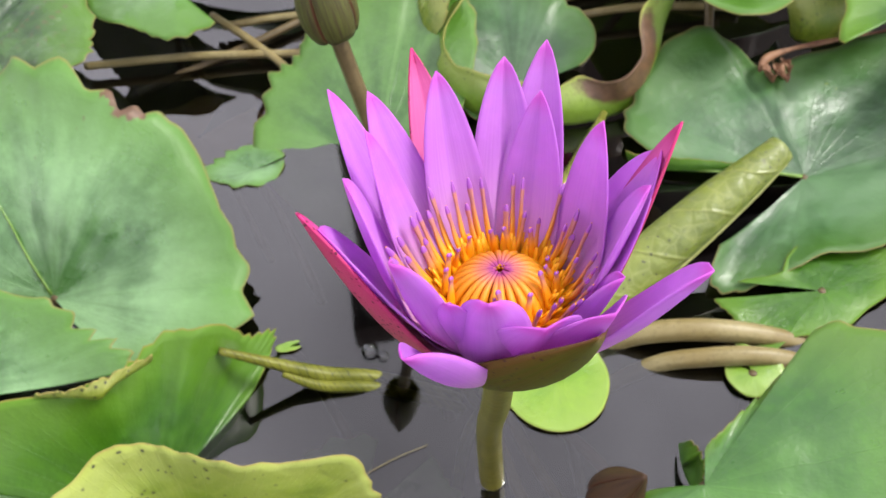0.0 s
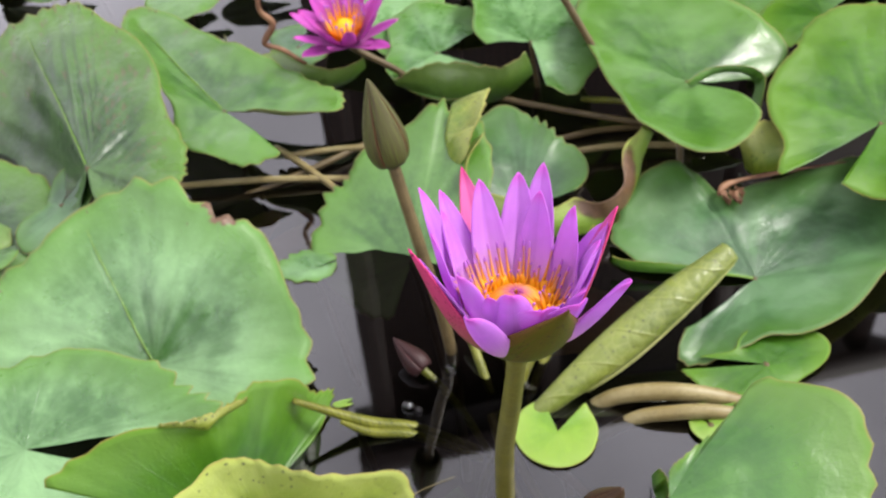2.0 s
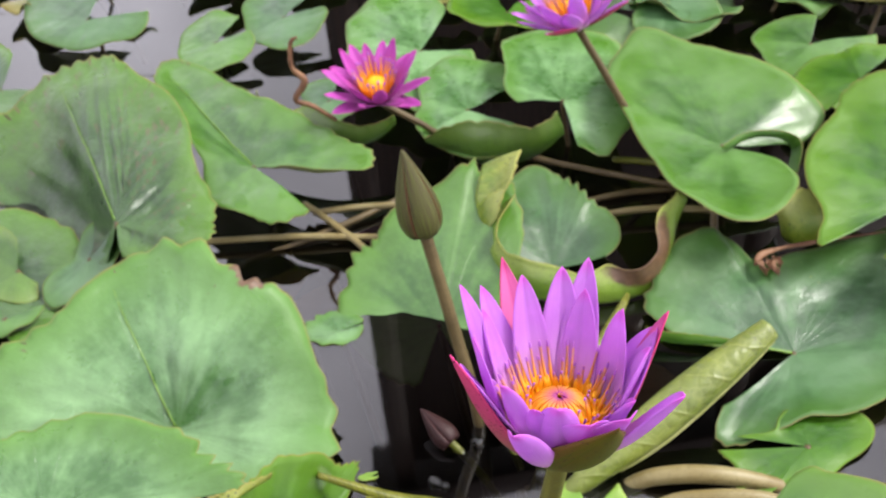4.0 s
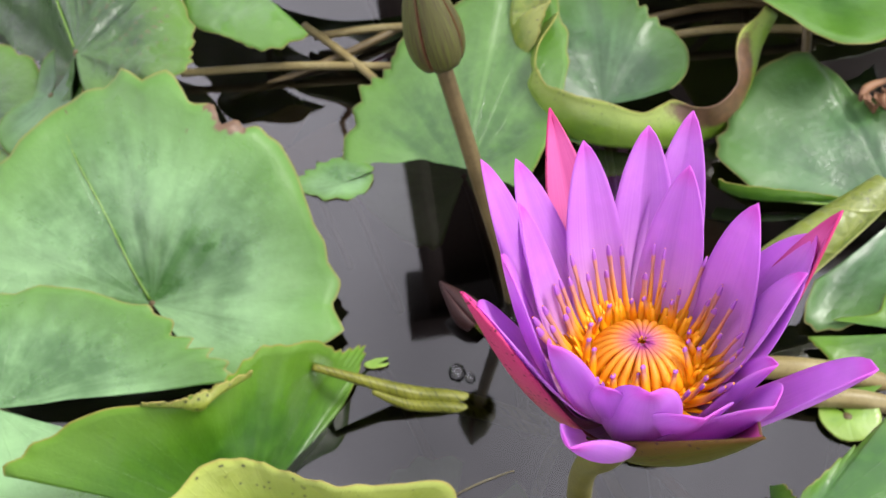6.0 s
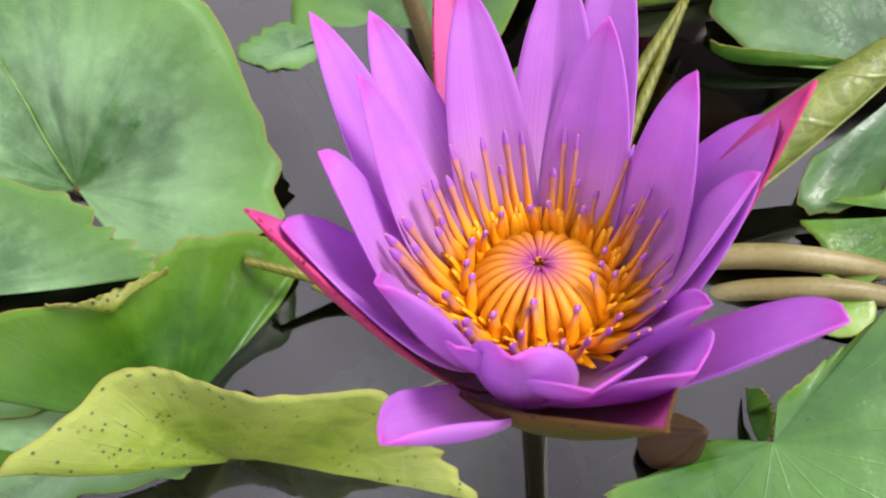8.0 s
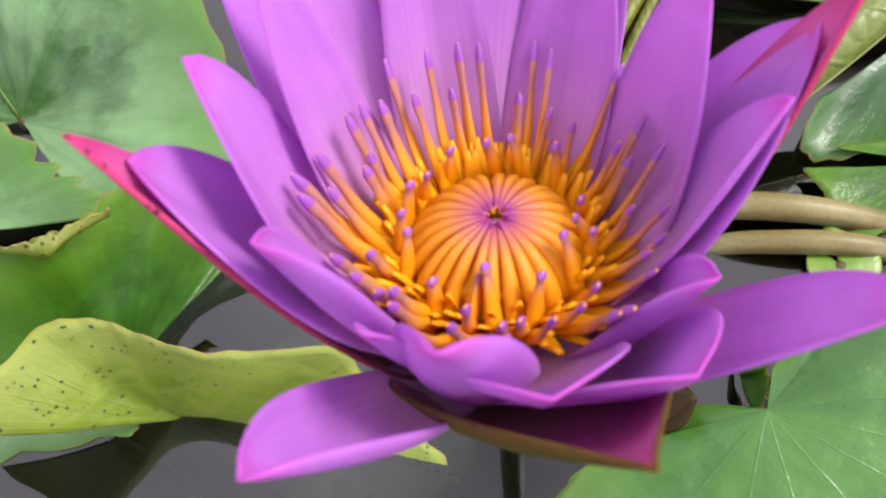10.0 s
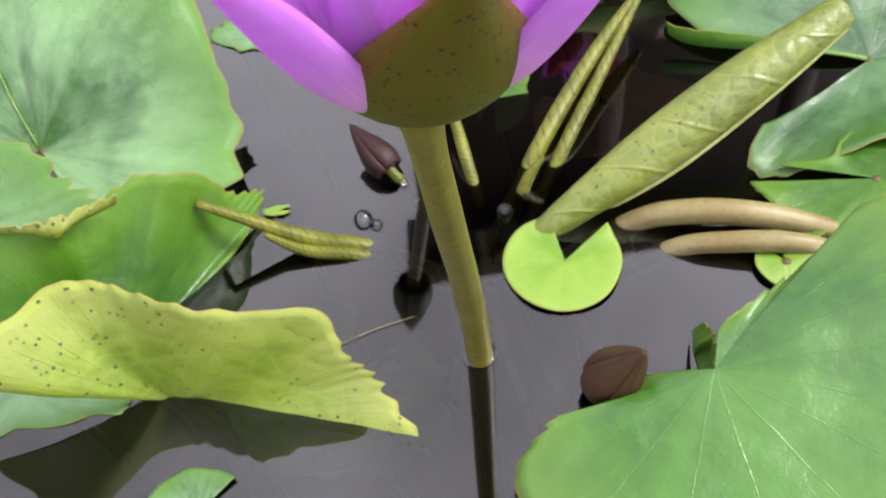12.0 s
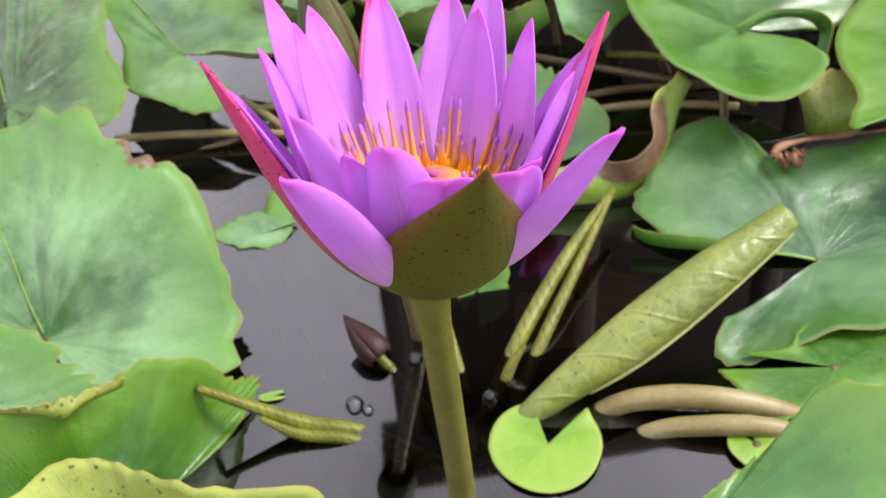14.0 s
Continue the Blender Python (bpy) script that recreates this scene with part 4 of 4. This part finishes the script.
def far_flower(label, c, axis, size, stem, seed, mats, green):
    f = thing("water_lily_flower", label, "flower")
    base, axis = Vector(c), Vector(axis).normalized()
    rnd = random.Random(seed)
    side = axis.orthogonal().normalized()
    other = axis.cross(side)
    for ring, (count, reach, rise, width) in enumerate(((4, 1.0, 0.38, 0.34), (8, 0.95, 0.55, 0.30), (8, 0.72, 0.80, 0.28))):
        for k in range(count):
            a = 2 * math.pi * (k + 0.5 * ring + rnd.uniform(-0.12, 0.12)) / count
            d = math.cos(a) * side + math.sin(a) * other
            tip = base + d * size * reach * rnd.uniform(0.92, 1.05) + axis * size * rise * rnd.uniform(0.9, 1.1)
            petal(base + d * size * 0.12, tip, axis, size * width, 0.35, 0.05, (green, mats) if ring == 0 else (mats, mats), f, "sepal" if ring == 0 else "petal", along=12, across=7)
    heart(base + axis * size * 0.30, axis, size * 0.22, size * 0.16, f, 36, 6)
    for k in range(22):
        a = 2 * math.pi * k / 22
        d = math.cos(a) * side + math.sin(a) * other
        stamen(base + d * size * 0.2 + axis * size * 0.2, base + d * size * rnd.uniform(0.3, 0.42) + axis * size * rnd.uniform(0.62, 0.75), axis, f, size * 0.022)
    part("stem", tube([*stem, base - axis * 0.004, base + axis * 0.004], [0.005] * len(stem) + [0.0055, size * 0.13], 12, 30), stem_brown, f, "brown stem")
    return f


far_flower("open pink-purple water lily with orange stamens", (-0.036, 0.735, 0.108), (-0.05, -0.30, 1), 0.080, [(0.09, 0.74, -0.2), (0.07, 0.735, 0.0), (0.036, 0.728, 0.05), (-0.02, 0.735, 0.09)], 3, petal_pink, sepal_inside)
far_flower("violet water lily on a leaning brown stem", (0.222, 0.616, 0.222), (-0.30, 0.10, 1), 0.086, [(0.40, 0.60, -0.2), (0.345, 0.59, -0.0), (0.29, 0.60, 0.10), (0.245, 0.612, 0.18)], 4, petal_violet, sepal_rosy)


# ---- buds ----
def bud(label, foot, tip, radius, mat, stem, stem_r, stem_mat):
    b = thing("lily_bud", label, "bud")
    p0, p1 = Vector(foot), Vector(tip)
    axis = (p1 - p0).normalized()
    length = (p1 - p0).length
    side = axis.orthogonal().normalized()
    other = axis.cross(side)
    for q in range(4):
        grid = []
        for i in range(23):
            s = i / 22
            r = radius * (math.sin(math.pi * (0.10 + 0.90 * s) ** 0.62) ** 0.85 if s < 1 else 0) * (1 - 0.25 * s) + 0.0004
            if s > 0.55:
                r = min(r, radius * 1.02 * (1 - s) / 0.45 * (0.78 + 0.22 * (1 - s)) + 0.0004)
            row = []
            for j in range(13):
                x = j / 12
                a = math.pi / 2 * (q + x) + 0.3
                rr = r * (1.03 - 0.14 * (2 * x - 1) ** 6)
                row.append((p0 + axis * length * s + rr * (math.cos(a) * side + math.sin(a) * other), x, s))
            grid.append(row)
        part("sepal", sheet([g[::-1] for g in grid], 0.0008), (mat, mat), b)
    part("stem", tube([*stem, p0, p0 + axis * 0.004], [stem_r] * len(stem) + [stem_r, radius * 0.55], 12, 30), stem_mat, b, "bare stem")
    return b


bud("tall closed green-brown lily bud on a straight brown stem", (-0.039, 0.230, 0.209), (-0.051, 0.232, 0.290), 0.0195, bud_green, [(0.0, 0.18, -0.2), (-0.006, 0.188, 0.0), (-0.022, 0.212, 0.11)], 0.0062, stem_brown)
bud("small dark maroon lily bud just above the water", (-0.038, 0.166, 0.004), (-0.062, 0.196, 0.026), 0.0125, bud_dark, [(0.02, 0.10, -0.09), (-0.005, 0.13, -0.035), (-0.022, 0.148, -0.01)], 0.004, twig_green)
bud("brown lily bud half out of the water", (0.067, -0.034, 0.004), (0.081, -0.051, 0.060), 0.0165, bud_brown, [(0.04, 0.02, -0.2), (0.055, -0.01, -0.08)], 0.005, stem_brown)


# ---- rolled young leaf ----
def rolled_leaf():
    t = thing("rolled_leaf", "rolled-up yellow-green young lily leaf rising from the water", "leaf")
    at = spline([(0.02, 0.085, -0.035), (0.075, 0.097, 0.006), (0.14, 0.118, 0.034), (0.205, 0.140, 0.062), (0.268, 0.161, 0.088)])
    rad = spline([(0.004,), (0.0105,), (0.0178,), (0.0165,), (0.0105,)])
    grid = []
    for i in range(61):
        s = i / 60
        p = Vector(at(s))
        d = (Vector(at(min(1, s + 0.01))) - Vector(at(max(0, s - 0.01)))).normalized()
        side = d.cross(Vector((0, 0, 1))).normalized()
        up = side.cross(d)
        row = []
        for j in range(49):
            x = j / 48
            a = -1.0 + 2 * math.pi * 1.22 * x
            r = float(rad(s)[0]) * (1.06 - 0.16 * x) * (1 + 0.02 * math.sin(9 * s + 3 * x))
            row.append((p + r * (math.cos(a) * side + math.sin(a) * up), 0.25 + 0.3 * s + 0.12 * x, 0.15 + 0.75 * abs(x - 0.1)))
        grid.append(row)
    part("blade", sheet(grid, 0.0008), (leaf_rolled, leaf_rolled), t)
    rim = []
    for k in range(9):
        q = 0.34 + 0.65 * k / 8
        p = Vector(at(q))
        d = (Vector(at(min(1, q + 0.01))) - Vector(at(q - 0.01))).normalized()
        side = d.cross(Vector((0, 0, 1))).normalized()
        rim.append(p + float(rad(q)[0]) * 1.13 * (math.cos(-0.75) * side + math.sin(-0.75) * side.cross(d)))
    part("margin", tube(rim, (0.0008, *[0.0016] * 7, 0.0008), 8, 40, flat=0.6), stalk_pale, t, "pale free edge of the rolled leaf")
    part("petiole", tube([(-0.02, 0.08, -0.2), (0.0, 0.083, -0.08), (0.03, 0.087, -0.03), (0.07, 0.096, 0.003)], (0.005, 0.005, 0.005, 0.006), 10, 16), twig_green, t)
    return t


rolled_leaf()


def stalk(name, label, points, radii, mat, category="stalk", group=""):
    t = thing(name, label, category, group=group)
    part("shaft", tube(points, radii, 12, 36), mat, t)
    return t


stalk("leaf_stalk", "thick tan leaf stalk arching out of the water", [(0.06, 0.10, -0.06), (0.113, 0.087, -0.004), (0.15, 0.077, 0.012), (0.20, 0.064, 0.010), (0.26, 0.05, -0.01)], (0.007, 0.0075, 0.0085, 0.0085, 0.007), stalk_tan)
stalk("leaf_stalk", "thinner tan leaf stalk arching out of the water", [(0.09, 0.075, -0.05), (0.135, 0.060, -0.003), (0.17, 0.050, 0.008), (0.21, 0.040, 0.008), (0.26, 0.03, -0.01)], (0.006, 0.0065, 0.0072, 0.0072, 0.006), stalk_tan)
stalk("rolled_shoot", "thin rolled olive shoot lying on the water", [(-0.163, 0.119, 0.046), (-0.13, 0.114, 0.026), (-0.095, 0.108, 0.007), (-0.055, 0.103, -0.006), (0.0, 0.10, -0.05)], (0.0028, 0.0042, 0.006, 0.005, 0.004), twig_green)
stalk("rolled_shoot", "thin rolled olive shoot beside another", [(-0.125, 0.108, 0.019), (-0.10, 0.100, 0.006), (-0.06, 0.094, -0.004), (0.0, 0.09, -0.05)], (0.002, 0.0042, 0.0045, 0.004), twig_green)
stalk("rolled_shoot", "long rolled olive shoot slanting out of the water", [(0.186, 0.304, 0.035), (0.125, 0.235, 0.022), (0.07, 0.165, 0.004), (0.02, 0.115, -0.05)], (0.003, 0.0055, 0.0062, 0.004), twig_green)
stalk("rolled_shoot", "long rolled olive shoot beside another", [(0.182, 0.298, 0.035), (0.130, 0.222, 0.018), (0.085, 0.158, 0.002), (0.04, 0.11, -0.05)], (0.003, 0.0045, 0.005, 0.004), twig_green)
stalk("rolled_shoot", "short scaly olive shoot beside the flower stem", [(0.011, 0.206, 0.030), (0.014, 0.185, 0.020), (0.017, 0.160, 0.008), (0.022, 0.132, -0.012)], (0.0018, 0.0040, 0.0046, 0.0036), twig_green)
stalk("rolled_shoot", "short sprout poking out of the water", [(0.068, 0.137, 0.022), (0.055, 0.132, 0.006), (0.035, 0.118, -0.04)], (0.0012, 0.0042, 0.0035), twig_green)
for k, (pts, mat) in enumerate((
    ([(-0.30, 0.575, 0.012), (-0.18, 0.555, 0.012), (-0.06, 0.53, 0.006)], stalk_tan),
    ([(-0.16, 0.62, 0.02), (-0.12, 0.56, 0.014), (-0.08, 0.50, -0.002), (-0.06, 0.46, -0.04)], stalk_tan),
    ([(-0.15, 0.606, 0.012), (-0.08, 0.60, 0.014), (-0.02, 0.59, 0.012), (0.06, 0.58, 0.0)], stalk_tan),
    ([(-0.25, 0.54, -0.01), (-0.12, 0.57, 0.006), (0.0, 0.63, 0.01)], stem_brown),
    ([(0.12, 0.70, 0.02), (0.24, 0.60, 0.02), (0.36, 0.53, 0.01)], stem_brown),
    ([(0.18, 0.50, 0.01), (0.28, 0.49, 0.016), (0.38, 0.47, 0.01)], stalk_tan),
    ([(0.17, 0.545, 0.0), (0.28, 0.55, 0.006), (0.40, 0.54, 0.0)], stem_brown),
    ([(0.28, 0.62, 0.02), (0.34, 0.56, 0.03), (0.40, 0.47, 0.01)], twig_green),
    ([(0.36, 0.48, 0.05), (0.345, 0.43, 0.02), (0.33, 0.40, -0.03)], stem_brown),
    ([(0.05, 0.00, -0.06), (0.035, 0.06, -0.05), (0.03, 0.14, -0.05)], stalk_tan),
    ([(0.03, -0.03, -0.07), (0.02, 0.05, -0.05), (0.02, 0.13, -0.04)], stalk_tan),
    ([(0.10, -0.03, -0.05), (0.08, 0.02, -0.04), (0.05, 0.08, -0.05)], stalk_red),
)):
    stalk("leaf_stalk", ("submerged leaf stalk below the water" if pts[0][2] < -0.02 else "tan leaf stalk lying between the leaves" if mat is stalk_tan else "dark leaf stalk lying between the leaves"), pts, [0.0045] * len(pts), mat)


# ---- small things on the water ----
def bubble_material():
    k = Nodes("clear_bubble")
    clear, gloss = k.n.new("ShaderNodeBsdfTransparent"), k.n.new("ShaderNodeBsdfGlossy")
    gloss.inputs["Roughness"].default_value = 0.02
    fres, x = k.n.new("ShaderNodeFresnel"), k.n.new("ShaderNodeMixShader")
    for a, c in ((fres.outputs[0], x.inputs[0]), (clear.outputs[0], x.inputs[1]), (gloss.outputs[0], x.inputs[2]), (x.outputs[0], k.out.inputs["Surface"])):
        k.l.new(a, c)
    return k.m


bubble_mat = bubble_material()
for x, y, r in ((-0.061, 0.125, 0.0065), (0.036, 0.112, 0.0055), (-0.012, 0.162, 0.006), (-0.052, 0.118, 0.004), (-0.03, 0.155, 0.003)):
    bm = bmesh.new()
    bmesh.ops.create_uvsphere(bm, u_segments=24, v_segments=12, radius=r)
    for v in bm.verts:
        v.co.z = max(v.co.z, -0.3 * r)
    tagged(part("air_bubble", bm, bubble_mat, None), "clear air bubble resting on the water", "bubble").location = (x, y, 0.001)


def meniscus(x, y, r0, r1, height, parent):
    """The ring where the water climbs a stem."""
    bm = bmesh.new()
    rings = [[bm.verts.new((x + (r0 + (r1 - r0) * f) * math.cos(a), y + (r0 + (r1 - r0) * f) * math.sin(a), 0.0006 + height * (1 - f) ** 2.2)) for a in (2 * math.pi * k / 40 for k in range(40))] for f in (0, 0.12, 0.25, 0.4, 0.6, 0.8, 1.0)]
    for p, q in zip(rings, rings[1:]):
        for k in range(40):
            bm.faces.new((p[k], q[k], q[(k + 1) % 40], p[(k + 1) % 40]))
    part("water_rim", bm, water_mat, parent, "ring of water drawn up round the stem")


meniscus(0.001, 0.002, 0.0083, 0.0110, 0.0009, bloom)
stalk("dry_strand", "thin pale dry thread floating on the water", [(-0.088, 0.022, 0.001), (-0.06, 0.031, 0.0012), (-0.035, 0.036, 0.001)], (0.0003, 0.0003, 0.0002), stalk_tan, "thread")


def withered_rim():
    t = thing("withered_rim", "shrivelled brown rim along the edge of a grey-green leaf", "dead leaf")
    part("strand", tube([(0.341, 0.318, 0.036), (0.352, 0.328, 0.041), (0.380, 0.335, 0.041), (0.412, 0.341, 0.037), (0.450, 0.345, 0.034), (0.520, 0.343, 0.034)], (0.002, 0.0042, 0.0022, 0.0030, 0.0018, 0.0008), 10, 40, flat=0.5), stalk_dead, t)
    for k, (x, y, w, h) in enumerate(((0.346, 0.312, 0.010, 0.022), (0.357, 0.309, 0.009, 0.026), (0.366, 0.317, 0.008, 0.018))):
        grid = []
        for i in range(15):
            row = []
            for j in range(9):
                a, b = j / 4 - 1, i / 7 - 1
                q = Vector((a * 1.3 + 5 * k, b * 1.7, 0.4))
                wide = w * (1 - 0.55 * b * b) * (1 + 0.5 * noise.noise(q * 2.0))
                row.append(((x + a * wide * 0.5, y + b * h * 0.5, 0.037 + 0.007 * noise.noise(q) + 0.003 * a * a), j / 8, i / 14))
            grid.append(row)
        part("crumpled_scrap", sheet(grid, 0.0006), (stalk_dead, stalk_dead), t)
    return t


withered_rim()
stalk("dry_stalk", "curled dry brown stalk among the leaves", [(-0.10, 0.70, 0.10), (-0.128, 0.70, 0.125), (-0.150, 0.70, 0.138), (-0.134, 0.70, 0.163), (-0.148, 0.70, 0.185), (-0.144, 0.70, 0.218), (-0.135, 0.70, 0.225)], (0.003, 0.0035, 0.004, 0.005, 0.0035, 0.003, 0.002), stalk_dead)
